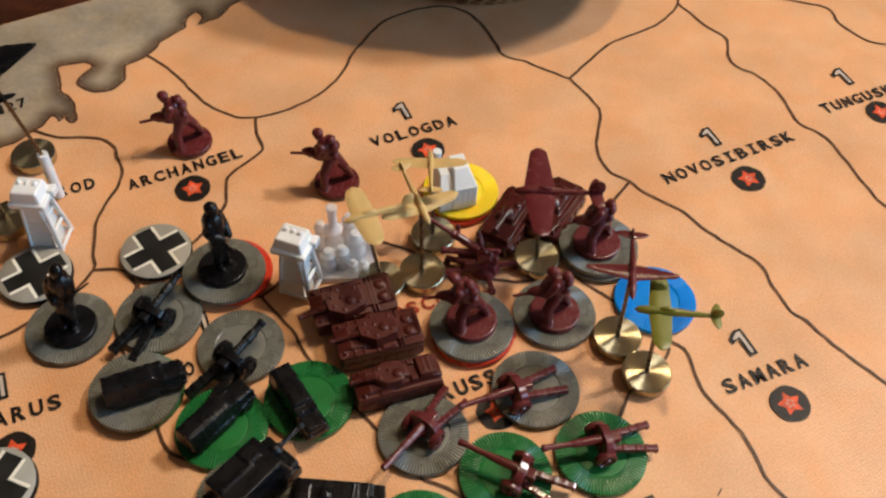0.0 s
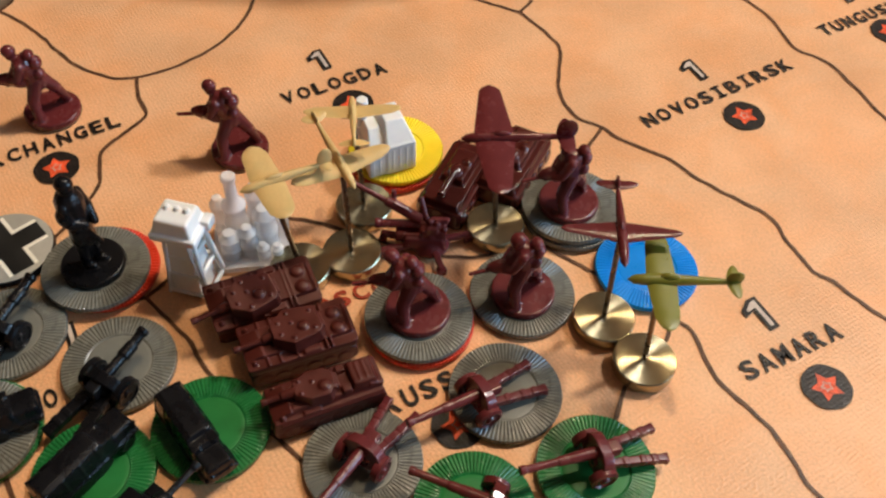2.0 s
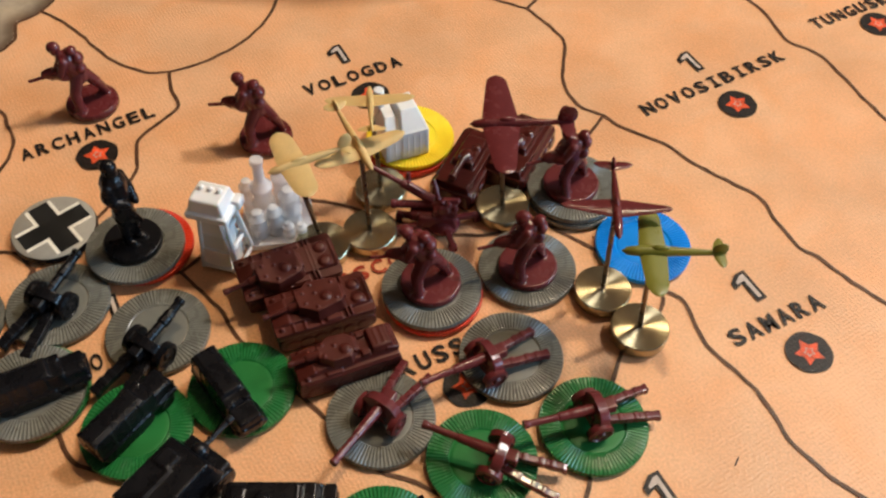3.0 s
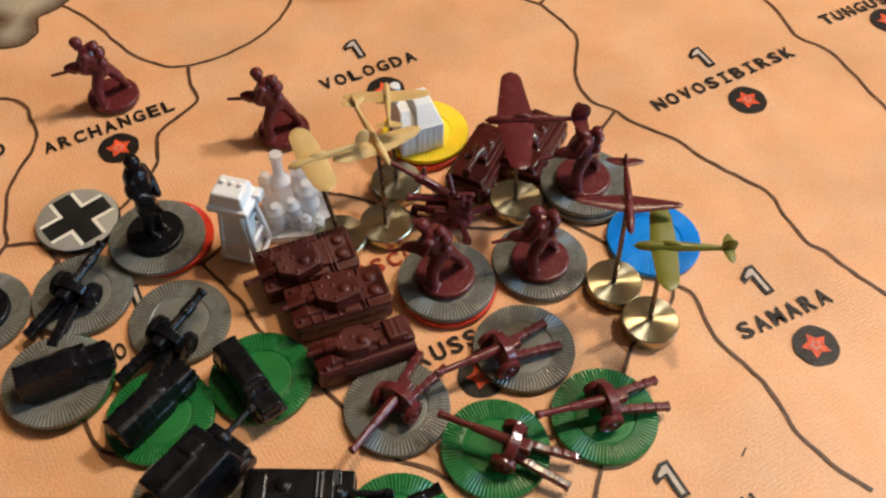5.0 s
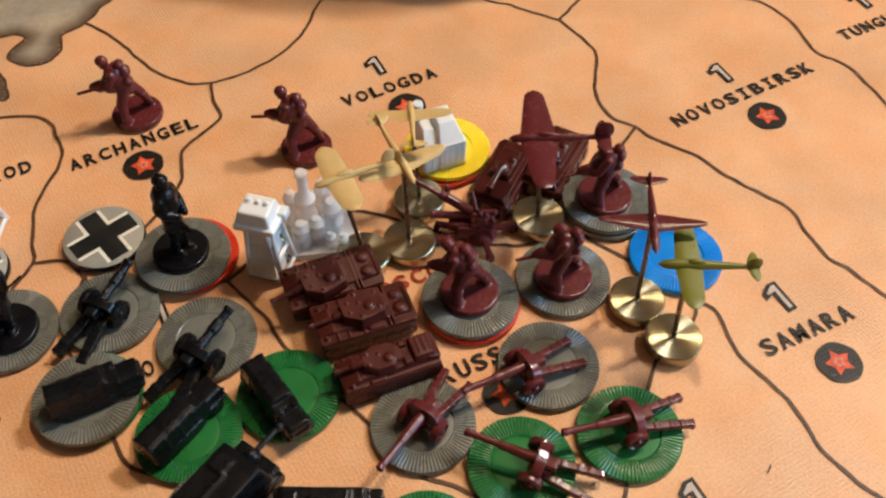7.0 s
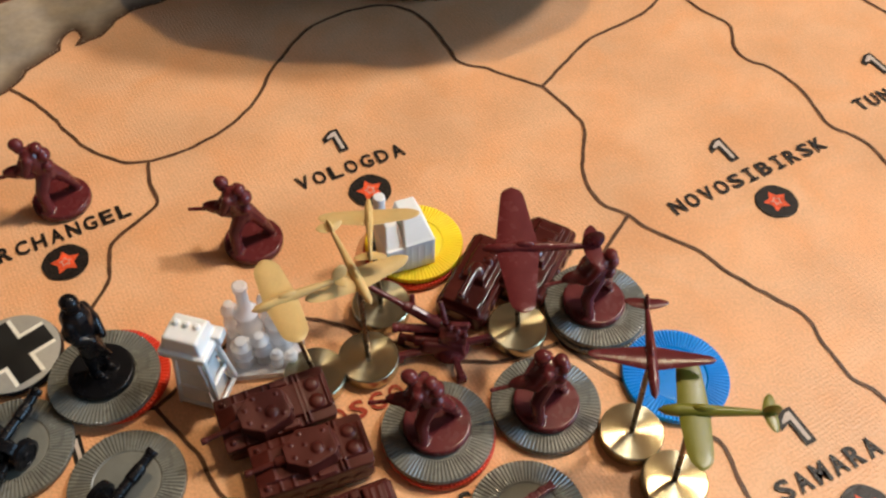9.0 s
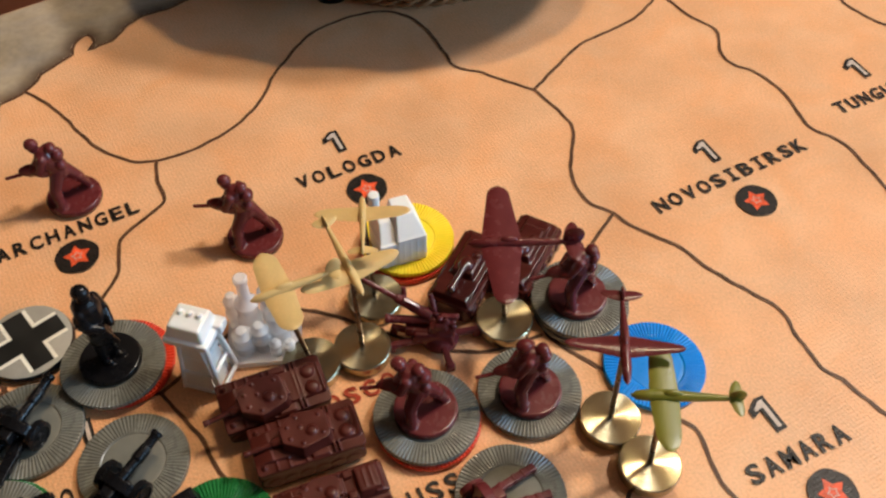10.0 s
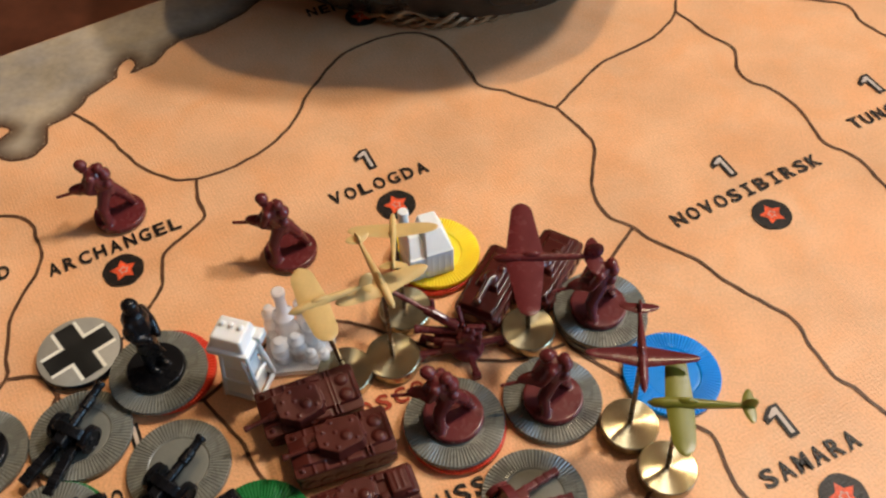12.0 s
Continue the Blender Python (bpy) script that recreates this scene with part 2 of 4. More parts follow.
def limb(bm, pts, radii):
    for (a, ra), (b, rb) in zip(zip(pts, radii), zip(pts[1:], radii[1:])):
        rod(bm, a, b, ra, rb, 10)
        ball(bm, b, rb, seg=10)
    return ball(bm, pts[0], radii[0], seg=10)


def lathe(bm, profile, seg=48):
    """A turned solid from (radius, height) pairs, from the axis below to the axis above."""
    rings = []
    for r, z in profile:
        rings.append([bm.verts.new((0, 0, z))] if r < 1e-6 else [bm.verts.new((r * math.cos(2 * math.pi * k / seg), r * math.sin(2 * math.pi * k / seg), z)) for k in range(seg)])
    for a, b in zip(rings, rings[1:]):
        for k in range(seg):
            n = (k + 1) % seg
            face = [a[k % len(a)], a[n % len(a)], b[n % len(b)], b[k % len(b)]]
            face = list(dict.fromkeys(face))
            if len(face) > 2:
                bm.faces.new(face)
    return bm


def slab(bm, outline, z0, z1):
    """An upright prism over a plan outline."""
    low, high = [bm.verts.new((x, y, z0)) for x, y in outline], [bm.verts.new((x, y, z1)) for x, y in outline]
    bm.faces.new(high)
    bm.faces.new(low[::-1])
    for k in range(len(low)):
        n = (k + 1) % len(low)
        bm.faces.new((low[k], low[n], high[n], high[k]))
    return bm


def spline(points, step=0.12, rough=0.02, seed=0.0):
    """A smooth line through plan points, with the slight tremble of drawn ink."""
    p = [Vector((*q, 0)) for q in points]
    p = [2 * p[0] - p[1], *p, 2 * p[-1] - p[-2]]
    out = []
    for a, b, c, d in zip(p, p[1:], p[2:], p[3:]):
        n = max(2, int((c - b).length / step))
        for k in range(n):
            t = k / n
            q = 0.5 * (2 * b + (c - a) * t + (2 * a - 5 * b + 4 * c - d) * t * t + (3 * b - a - 3 * c + d) * t ** 3)
            out.append(q)
    out.append(p[-2])
    return [q + rough * Vector((noise.noise(q * 3 + Vector((seed, 0, 0))), noise.noise(q * 3 + Vector((0, 9 + seed, 0))), 0)) for q in out]


def ribbon(points, width, z, seed=0.0, rough=0.03, one_side=False):
    bm = bmesh.new()
    line = spline(points, rough=rough, seed=seed)
    rows = []
    for k, q in enumerate(line):
        d = (line[min(k + 1, len(line) - 1)] - line[max(k - 1, 0)]).normalized()
        s = Vector((-d.y, d.x, 0)) * width / 2 * (1 + 0.3 * noise.noise(q * 5))
        rows.append((bm.verts.new((q if one_side else q + s).xy.to_tuple() + (z,)), bm.verts.new((q - s * (2 if one_side else 1)).xy.to_tuple() + (z,))))
    for a, b in zip(rows, rows[1:]):
        bm.faces.new((a[0], a[1], b[1], b[0]))
    return bm


def glyph(letter, bold):
    """One character of the built-in font as plan points in a unit box, with its triangles."""
    data = bpy.data.curves.new("t", "FONT")
    data.body, data.offset, data.resolution_u = letter, bold, 3
    ob = new("t", data)
    me = bpy.data.meshes.new_from_object(ob.evaluated_get(bpy.context.evaluated_depsgraph_get()))
    bpy.data.objects.remove(ob)
    co = np.array([v.co[:] for v in me.vertices])
    faces = [tuple(p.vertices) for p in me.polygons]
    bpy.data.meshes.remove(me)
    low, high = co.min(0), co.max(0)
    return (co[:, :2] - low[:2]) / (high[:2] - low[:2]), faces


def text_mesh(body, length, height, bold=0.02):
    """Typewriter-spaced lettering; its lower corner is at the origin, lengths in centimetres."""
    verts, faces = [], []
    pitch = length / len(body)
    for k, letter in enumerate(body):
        if letter == "I":
            w, pieces = pitch * 0.56, [((0.36, 0), (0.64, 0), (0.64, 1), (0.36, 1)), ((0, 0), (1, 0), (1, 0.17), (0, 0.17)), ((0, 0.83), (1, 0.83), (1, 1), (0, 1))]
            for n, quad in enumerate(pieces):
                faces.append(tuple(range(len(verts), len(verts) + 4)))
                verts += [((k * pitch + (pitch - w) / 2 + x * w) * CM, y * height * CM, n * 2e-6) for x, y in quad]
            continue
        co, tris = glyph(letter, bold)
        w = pitch * 0.76
        faces += [tuple(v + len(verts) for v in f) for f in tris]
        verts += [((k * pitch + (pitch - w) / 2 + x * w) * CM, y * height * CM, 0.0) for x, y in co]
    me = bpy.data.meshes.new("lettering")
    me.from_pydata(verts, [], faces)
    return me

# ---- the room ----
def room_wall(name, c, s, mat=M_WALL, label="plain plaster wall of the room", category="wall"):
    return solid(name, box(bmesh.new(), (0, 0, 0), s), mat, move(*c), label, category, kind="structure")


room_wall("floor", (0, 40, -77), (420, 420, 4), M_FLOOR, "dark wooden floor under the table", "floor")
room_wall("wall_west", (-205, 40, 60), (10, 400, 270))
room_wall("wall_south", (20, -165, 60), (460, 10, 270))
room_wall("wall_north", (20, 245, 60), (460, 10, 270))
room_wall("wall_east_low", (245, 40, -25), (10, 400, 100))
room_wall("wall_east_high", (245, 40, 161), (10, 400, 68))
room_wall("wall_east_left", (245, 142.5, 76), (10, 195, 102))
room_wall("wall_east_right", (245, -117.5, 76), (10, 85, 102))
# ceiling with a square opening for the skylight
ceiling = bmesh.new()
box(ceiling, (20, -65, 200), (460, 200 - 6, 8))
box(ceiling, (20, 180, 200), (460, 140, 8))
box(ceiling, (-49, 71, 200), (322, 78, 8))
box(ceiling, (200, 71, 200), (100, 78, 8))
solid("ceiling", ceiling, M_WALL, move(0, 0, 0), "plain plaster ceiling with a square skylight", "ceiling", kind="structure")

window = thing("window_1", move(245, -15, 25, 90), "white framed window in the wall beside the table", "window", kind="structure")
frame_bm = bmesh.new()
for x in (-57, 0, 57):
    box(frame_bm, (x, 0, 51), (5, 6, 102), 0.4)
for z in (2.5, 99.5):
    box(frame_bm, (0, 0, z), (119, 6.2, 5), 0.4)
part("window_frame", frame_bm, M_WHITE, window)
for x in (-28.5, 28.5):
    pane = part("pane", box(bmesh.new(), (x, 0, 51), (52, 0.6, 92)), M_GLASS, window)
    pane.visible_shadow = False

lamp = thing("pendant_lamp", move(45, 62, 180), "small pendant lamp with a dark metal shade", "lamp")
part("cord", rod(bmesh.new(), (0, 0, 8), (0, 0, 16.2), 0.3), M_BLACK, lamp)
part("shade", lathe(bmesh.new(), [(1.6, 8), (3, 7.6), (7, -1), (6.8, -1.2), (2.8, 7.2), (1.6, 7.6)], 40), M_BLACK, lamp, "dark shade")
part("bulb", ball(bmesh.new(), (0, 0, 2.6), 2.6, seg=20), M_BULB, lamp, "glowing warm bulb")
part("socket", rod(bmesh.new(), (0, 0, 4.8), (0, 0, 9), 1.5), M_STEEL, lamp)

# ---- table and board ----
EDGE = 36.2  # the way the board's long edge runs, degrees from x
table = thing("table", move(0, 20, -0.35, EDGE), "dark reddish-brown wooden table under the game board", "table")
part("tabletop", box(bmesh.new(), (5, -8, -1.5), (190, 110, 3), 0.4), M_TABLE, table)
for x in (-84, 94):
    for y in (-58, 42):
        part("leg", box(bmesh.new(), (x, y, -38.6), (6, 6, 71.2), 0.4), M_TABLE, table)

board = thing("game_board", move(0, 0, 0), "flat printed map board with orange land and grey sea", "game board")
core = box(bmesh.new(), (0, 0, -0.17), (130, 80, 0.34), 0.03)
along = Vector((math.cos(radians(EDGE)), math.sin(radians(EDGE)), 0))
inward = Vector((along.y, -along.x, 0))
corner = Vector((-13.21, 22.93, 0))
mid = corner + along * 22 + inward * 40
bmesh.ops.transform(core, matrix=Matrix.Translation(mid) @ Matrix.Rotation(radians(EDGE), 4, "Z"), verts=core.verts)
part("board_sheet", core, M_LAND, board)


def on_edge(s):
    q = corner + along * s + inward * 0.04
    return (q.x, q.y)


COAST_N = [(-3.2, 30.2), (-4.6, 28.6), (-5.6, 27.1), (-6.5, 25.9), (-6.9, 25.2), (-7.3, 24.75), (-7.8, 24.25), (-8.25, 24.0), (-8.6, 23.6), (-8.8, 23.0), (-9.0, 22.75),
           (-9.36, 22.45), (-9.3, 22.75), (-9.53, 23.05), (-9.75, 22.85), (-9.8, 22.5), (-9.75, 22.2), (-10.1, 21.7), (-10.28, 21.3), (-10.4, 20.8), (-10.78, 20.4)]
COAST_S = [(-10.9, 20.2), (-10.74, 19.8), (-10.85, 19.25), (-11.25, 19.03), (-11.7, 19.1), (-12.0, 19.3), (-11.93, 19.75), (-11.8, 20.05), (-12.1, 20.2), (-12.56, 20.05),
           (-12.78, 19.8), (-12.45, 19.2), (-12.35, 18.85), (-11.95, 18.65), (-11.7, 18.3), (-11.48, 17.8), (-11.6, 17.7), (-11.85, 17.95), (-11.88, 17.7), (-12.15, 17.9),
           (-12.31, 17.5), (-12.45, 17.25), (-12.64, 16.95), (-12.98, 16.55), (-14.2, 15.6), (-16.5, 14.6), (-19.5, 13.8)]
COAST = COAST_N + COAST_S
shore = [q.xy.to_tuple() for q in spline(COAST, rough=0.07)]
sea = bmesh.new()
sea.faces.new([sea.verts.new((x, y, 0.006)) for x, y in shore + [on_edge(-14), on_edge(15)]])
bmesh.ops.triangulate(sea, faces=sea.faces)
part("sea_area", sea, M_SEA, board, "grey-beige printed sea")


def coast_shade(reach=0.6, cell=0.06):
    """A fine sheet over the sea along the shore, with each corner's way to the shore."""
    line = np.array(shore)
    ring = np.array(shore + [on_edge(-14), on_edge(15)])
    x0, y0 = line.min(0) - reach
    x1, y1 = line.max(0) + reach
    gx, gy = np.meshgrid(np.arange(x0, min(x1, -2.5), cell), np.arange(max(y0, 14.2), y1, cell))
    pts = np.stack([gx.ravel(), gy.ravel()], 1)
    far = np.full(len(pts), 9.0)
    for q in line:
        far = np.minimum(far, np.hypot(pts[:, 0] - q[0], pts[:, 1] - q[1]))
    inside = np.zeros(len(pts), bool)
    for a, b in zip(ring, np.roll(ring, -1, 0)):
        cross = (a[1] > pts[:, 1]) != (b[1] > pts[:, 1])
        inside ^= cross & (pts[:, 0] < a[0] + (b[0] - a[0]) * (pts[:, 1] - a[1]) / (b[1] - a[1] + 1e-12))
    n = gx.shape[1]
    keep = ((inside & (far < reach)) | (far < 0.03)).reshape(gx.shape)
    quads = [(r * n + c, r * n + c + 1, (r + 1) * n + c + 1, (r + 1) * n + c) for r, c in zip(*np.nonzero(keep[:-1, :-1] & keep[1:, :-1] & keep[:-1, 1:] & keep[1:, 1:]))]
    used = sorted({v for q in quads for v in q})
    place = {v: k for k, v in enumerate(used)}
    me = bpy.data.meshes.new("coast_shade")
    me.from_pydata([(pts[v][0] * CM, pts[v][1] * CM, 0.0095 * CM) for v in used], [], [tuple(place[v] for v in q) for q in quads])
    me.attributes.new("shore", "FLOAT", "POINT").data.foreach_set("value", [float(far[v]) for v in used])
    return me


part("coast_shade", coast_shade(), M_COAST, board, "brown printed shading along the shore")
part("coast_line", ribbon(COAST, 0.075, 0.0115, rough=0.07), M_LINE, board)

BORDERS = [
    [(-10.42, 20.78), (-9.9, 20.5), (-9.34, 20.09), (-8.66, 19.47), (-8.11, 19.02), (-7.63, 18.8), (-7.09, 18.63), (-6.61, 18.7)],
    [(-6.61, 18.7), (-5.97, 19.03), (-5.2, 19.74), (-4.81, 20.37), (-4.57, 21.0), (-4.43, 21.9), (-4.2, 22.5), (-3.87, 23.35), (-3.29, 24.0), (-2.25, 24.55), (-1.4, 24.5),
     (-0.77, 23.95), (-0.25, 23.1), (0.09, 22.5), (0.69, 22.35), (1.29, 22.08), (2.1, 21.76)],
    [(2.1, 21.76), (2.7, 21.05), (3.04, 20.45), (2.97, 19.64), (2.98, 18.9), (3.29, 18.15), (3.88, 17.84)],
    [(2.1, 21.76), (2.61, 22.6), (3.23, 23.55), (3.85, 24.06), (4.65, 24.71), (5.16, 25.36), (5.43, 26.0), (5.5, 27.2), (5.2, 29.0)],
    [(5.43, 26.03), (5.83, 25.55), (6.26, 25.0), (6.88, 24.45), (6.9, 23.57), (7.18, 23.08), (7.64, 22.89), (8.2, 22.24), (8.47, 21.6), (8.7, 20.92), (9.4, 20.43), (9.85, 19.6), (10.2, 18.8), (10.69, 17.95), (11.6, 17.2)],
    [(8.4, 26.9), (9.42, 26.75), (10.33, 26.55), (10.52, 25.93), (11.02, 25.33), (11.6, 25.0), (13.5, 25.0)],
    [(3.88, 17.84), (4.19, 17.53), (4.7, 17.25), (5.25, 16.96), (5.68, 16.53), (6.04, 16.25), (6.55, 15.88), (7.01, 15.59), (7.25, 15.25), (7.35, 14.87), (7.54, 14.51), (7.74, 14.1), (8.1, 13.86), (8.32, 13.59), (8.8, 13.12), (9.8, 12.3)],
    [(3.88, 17.84), (3.53, 17.22), (2.6, 15.6), (2.3, 14.7), (2.69, 14.25), (3.4, 13.8), (4.2, 13.2), (4.7, 12.81), (4.68, 12.31), (3.92, 11.39), (3.7, 10.86), (3.3, 9.4), (3.1, 8.6), (2.8, 7.2)],
    [(4.72, 12.81), (5.11, 12.64), (5.29, 12.23), (5.4, 11.78), (5.57, 11.44), (5.86, 11.11), (6.2, 10.71), (6.37, 10.43), (6.58, 10.01), (6.72, 9.62), (7.03, 9.23), (7.36, 8.88), (7.9, 8.5)],
    [(-4.97, 12.66), (-4.37, 12.12), (-3.95, 11.73), (-3.51, 11.15), (-2.23, 10.03), (-1.64, 9.53), (-0.67, 8.63), (-0.09, 8.45), (0.5, 8.2), (1.6, 7.8)],
    [(-4.97, 12.66), (-4.28, 13.61), (-3.46, 14.62), (-2.47, 14.76), (-1.64, 14.57), (-0.4, 14.2), (1.0, 14.0), (2.3, 14.5)],
    [(-6.61, 18.7), (-6.43, 18.08), (-6.12, 17.52), (-6.38, 17.03), (-6.68, 16.56), (-6.79, 16.2), (-6.65, 15.7), (-6.62, 15.18), (-7.02, 14.05), (-7.6, 13.2), (-8.44, 12.94)],
    [(-12.48, 17.25), (-11.73, 17.09), (-11.08, 17.2), (-10.5, 17.2), (-10.07, 16.94), (-9.89, 16.61), (-9.58, 16.15), (-9.52, 15.61), (-9.64, 14.53), (-9.52, 13.91), (-9.35, 13.35), (-9.18, 12.85), (-9.5, 11.9), (-10.07, 11.2), (-10.7, 10.6), (-12, 10.2)],
    [(-9.18, 12.85), (-8.44, 12.94), (-7.7, 12.4), (-6.2, 12.5), (-4.97, 12.66)],
    [(-7.95, 12.6), (-8.0, 12.2), (-7.9, 11.0), (-7.1, 10.0), (-6.34, 8.93), (-6.01, 8.5), (-5.65, 8.32), (-4.9, 8.2)],
]
for k, line in enumerate(BORDERS):
    part("border_line", ribbon(line, 0.080, 0.013 + 0.0009 * k, seed=k * 1.7), M_LINE, board)


def lettering(body, x, y, angle, length, height=0.39, mat=M_INK, bold=0.03):
    """Printed words whose baseline starts at x, y."""
    part("lettering", text_mesh(body, length, height, bold), mat, board, at=move(x, y, 0.032, angle))


def numeral(x, y, angle=30, height=0.72):
    """A printed outlined figure one with a pale face."""
    k = height / 0.72
    for grow, mat, z in ((0.0, M_INK, 0.032), (0.07, M_PALE, 0.036)):
        g = grow
        shape = [(0.20 + g, 0.0 + g), (0.42 - g, 0.0 + g), (0.42 - g, 0.72 - g), (0.22 + g * 0.6, 0.72 - g), (0.0 + g * 1.4, 0.56 - g * 0.3), (0.0 + g * 1.4, 0.40 + g * 1.3), (0.20 + g, 0.47 + g * 0.6)]
        bm = bmesh.new()
        bm.faces.new([bm.verts.new((px * k, py * k, 0)) for px, py in shape])
        part("numeral", bm, mat, board, at=move(x, y, z, angle))


def star_outline(r, r_in, turn=0.0):
    return [((r if k % 2 == 0 else r_in) * math.cos(math.pi * k / 5 + turn), (r if k % 2 == 0 else r_in) * math.sin(math.pi * k / 5 + turn)) for k in range(10)]


def emblem(x, y, r=0.46, angle=30):
    """A printed black disc with a red star and a small pale outline in it."""
    bm = bmesh.new()
    bm.faces.new([bm.verts.new((r * (1 + 0.02 * math.sin(7 * a)) * math.cos(a), r * (1 + 0.02 * math.cos(5 * a)) * math.sin(a), 0)) for a in (2 * math.pi * k / 40 for k in range(40))])
    disc = part("emblem_disc", bm, M_INK, board, at=move(x, y, 0.030, angle))
    for size, mat, z in ((0.66, M_REDINK, 0.004), (0.27, M_PALE, 0.007), (0.20, M_REDINK, 0.010)):
        bm = bmesh.new()
        bm.faces.new([bm.verts.new((*q, 0)) for q in star_outline(r * size, r * size * 0.55, math.pi / 2)])
        part("star", bm, mat, disc, at=move(0, 0, z))


lettering("VOLOGDA", -3.19, 18.01, 30, 2.62)
lettering("ARCHANGEL", -9.19, 15.47, 32.4, 3.15)
lettering("NOVOSIBIRSK", 4.87, 17.86, 32.0, 4.40)
lettering("SAMARA", 6.04, 11.49, 28.7, 2.30)
lettering("TUNGUSKA", 9.54, 21.4, 30, 3.0)
lettering("RUSSIA", -0.31, 10.42, 29.6, 2.15)
lettering("BELARUS", -10.75, 7.85, 29.6, 2.62)
lettering("NOVGOROD", -12.4, 14.06, 30.9, 2.78)
lettering("NENETSIA", -4.97, 25.09, 26, 2.9)
lettering("127", -13.7, 17.6, 38, 0.95)
lettering("MOSCOW", -2.05, 12.22, 30, 2.25, 0.38, M_DARKRED)
lettering("O", -6.12, 10.22, 30, 0.30)
for x, y, h in ((-2.62, 19.15, 0.72), (6.1, 19.45, 0.74), (6.47, 12.52, 0.76), (4.3, 8.0, 0.74), (10.25, 22.7, 0.76), (-10.1, 9.0, 0.7), (-6.17, 11.30, 0.66)):
    numeral(x, y, 30, h)
for x, y in ((-7.57, 15.81), (-1.66, 18.16), (7.09, 18.43), (7.45, 11.48), (11.21, 21.74), (0.91, 10.36), (-9.13, 7.98), (-3.45, 25.25)):
    emblem(x, y)

# the tips of a word that cannot be read, and a short scratch
for x, y, turn, w, h in ((5.62, 8.10, 33, 0.07, 0.30), (5.80, 8.16, 33, 0.07, 0.34), (5.72, 9.10, -28, 0.025, 0.20)):
    bm = bmesh.new()
    bm.faces.new([bm.verts.new((px * w / 2, py * h / 2, 0)) for px, py in ((-1, -1), (1, -1), (1, 1), (-1, 1))])
    part("printed_mark", bm, M_INK, board, at=move(x, y, 0.032, turn))

# ---- chips, tokens and stands ----
CHIP_R = 0.995


def chip_meshes(ridges=80):
    """A round chip: a ring of fine raised radial ridges round a flat sunken middle."""
    bm = bmesh.new()
    n = ridges * 4
    rings = [(0.55, 0.0, 0), (0.94, 0.0, 0), (0.985, 0.018, 0), (1.0, 0.045, 1), (1.0, 0.105, 1), (0.988, 0.132, 1), (0.96, 0.142, 2), (0.62, 0.142, 2), (0.595, 0.136, 0), (0.575, 0.118, 0), (0.55, 0.11, 0)]
    made = []
    for r, z, style in rings:
        ring = []
        for k in range(n):
            a = 2 * math.pi * k / n
            high = k % 4 in (0, 1)
            rr = r - (0.009 if style == 1 and not high else 0)
            zz = z + (0.003 if high else -0.015) * (style == 2)
            ring.append(bm.verts.new((rr * CHIP_R * math.cos(a), rr * CHIP_R * math.sin(a), zz)))
        made.append(ring)
    for a, b in zip(made, made[1:] + made[:1]):
        for k in range(n):
            m = (k + 1) % n
            bm.faces.new((a[k], a[m], b[m], b[k]))
    disc = lathe(bmesh.new(), [(0, 0.001), (0.57 * CHIP_R, 0.001), (0.582 * CHIP_R, 0.11), (0.57 * CHIP_R, 0.116), (0.50 * CHIP_R, 0.118), (0, 0.118)], 64)
    return to_mesh(bm, "rim", 30), to_mesh(disc, "disc", 30)


CHIP = chip_meshes()
CHIPS = {}


def chip(colour, mat, x, y, z=0.034, turn=0.0, on="on the map"):
    if colour not in CHIPS:
        CHIPS[colour] = [m.copy() for m in CHIP]
    t = thing("chip", move(x, y, z, turn), f"round {colour} plastic chip with ridged rim {on}", "chip", "playing chips")
    part("rim", CHIPS[colour][0], mat, t)
    part("disc", CHIPS[colour][1], {"grey": M_GREYDISC, "green": M_GREENDISC}.get(colour, mat), t)
    return t


G0 = 0.034          # the print's own thickness
TOP1 = G0 + 0.118   # sunken middle of one chip
RIM1 = G0 + 0.147   # ridges of one chip
TOP2 = RIM1 + 0.118

chip("red", M_REDCHIP, -5.83, 13.22, turn=5)
chip("grey", M_GREY, -5.96, 13.11, RIM1, 20, "on a red one")
chip("grey", M_GREY, -7.15, 11.67, turn=11)
chip("grey", M_GREY, -5.06, 11.16, turn=31)
chip("green", M_GREEN, -6.97, 9.70, turn=7)
chip("grey", M_GREY, -7.00, 9.62, RIM1, 3, "on a green one")
chip("green", M_GREEN, -4.94, 9.08, turn=13)
chip("green", M_GREEN, -3.23, 10.01, turn=2)
chip("grey", M_GREY, -9.06, 11.09, turn=9)
chip("grey", M_GREY, -0.63, 9.54, turn=5)
chip("grey", M_GREY, 1.71, 10.99, turn=8)
chip("green", M_GREEN, 1.21, 8.83, turn=0)
chip("green", M_GREEN, 3.20, 9.62, turn=17)
chip("red", M_REDCHIP, 0.15, 12.36, turn=1)
chip("grey", M_GREY, 0.12, 12.39, RIM1, 4, "on a red one")
chip("grey", M_GREY, 2.03, 13.12, turn=6)
chip("grey", M_GREY, 3.04, 15.22, turn=12)
chip("grey", M_GREY, 3.02, 15.27, RIM1, 2, "on another grey one")
chip("blue", M_BLUE, 4.44, 13.87, turn=9)
chip("red", M_REDCHIP, -0.63, 16.51, turn=9)
chip("yellow", M_YELLOW, -0.60, 16.58, RIM1, 15, "on a red one")
chip("grey", M_GREY, -4.05, 7.55, turn=9)
chip("green", M_GREEN, -0.40, 7.26, turn=9)


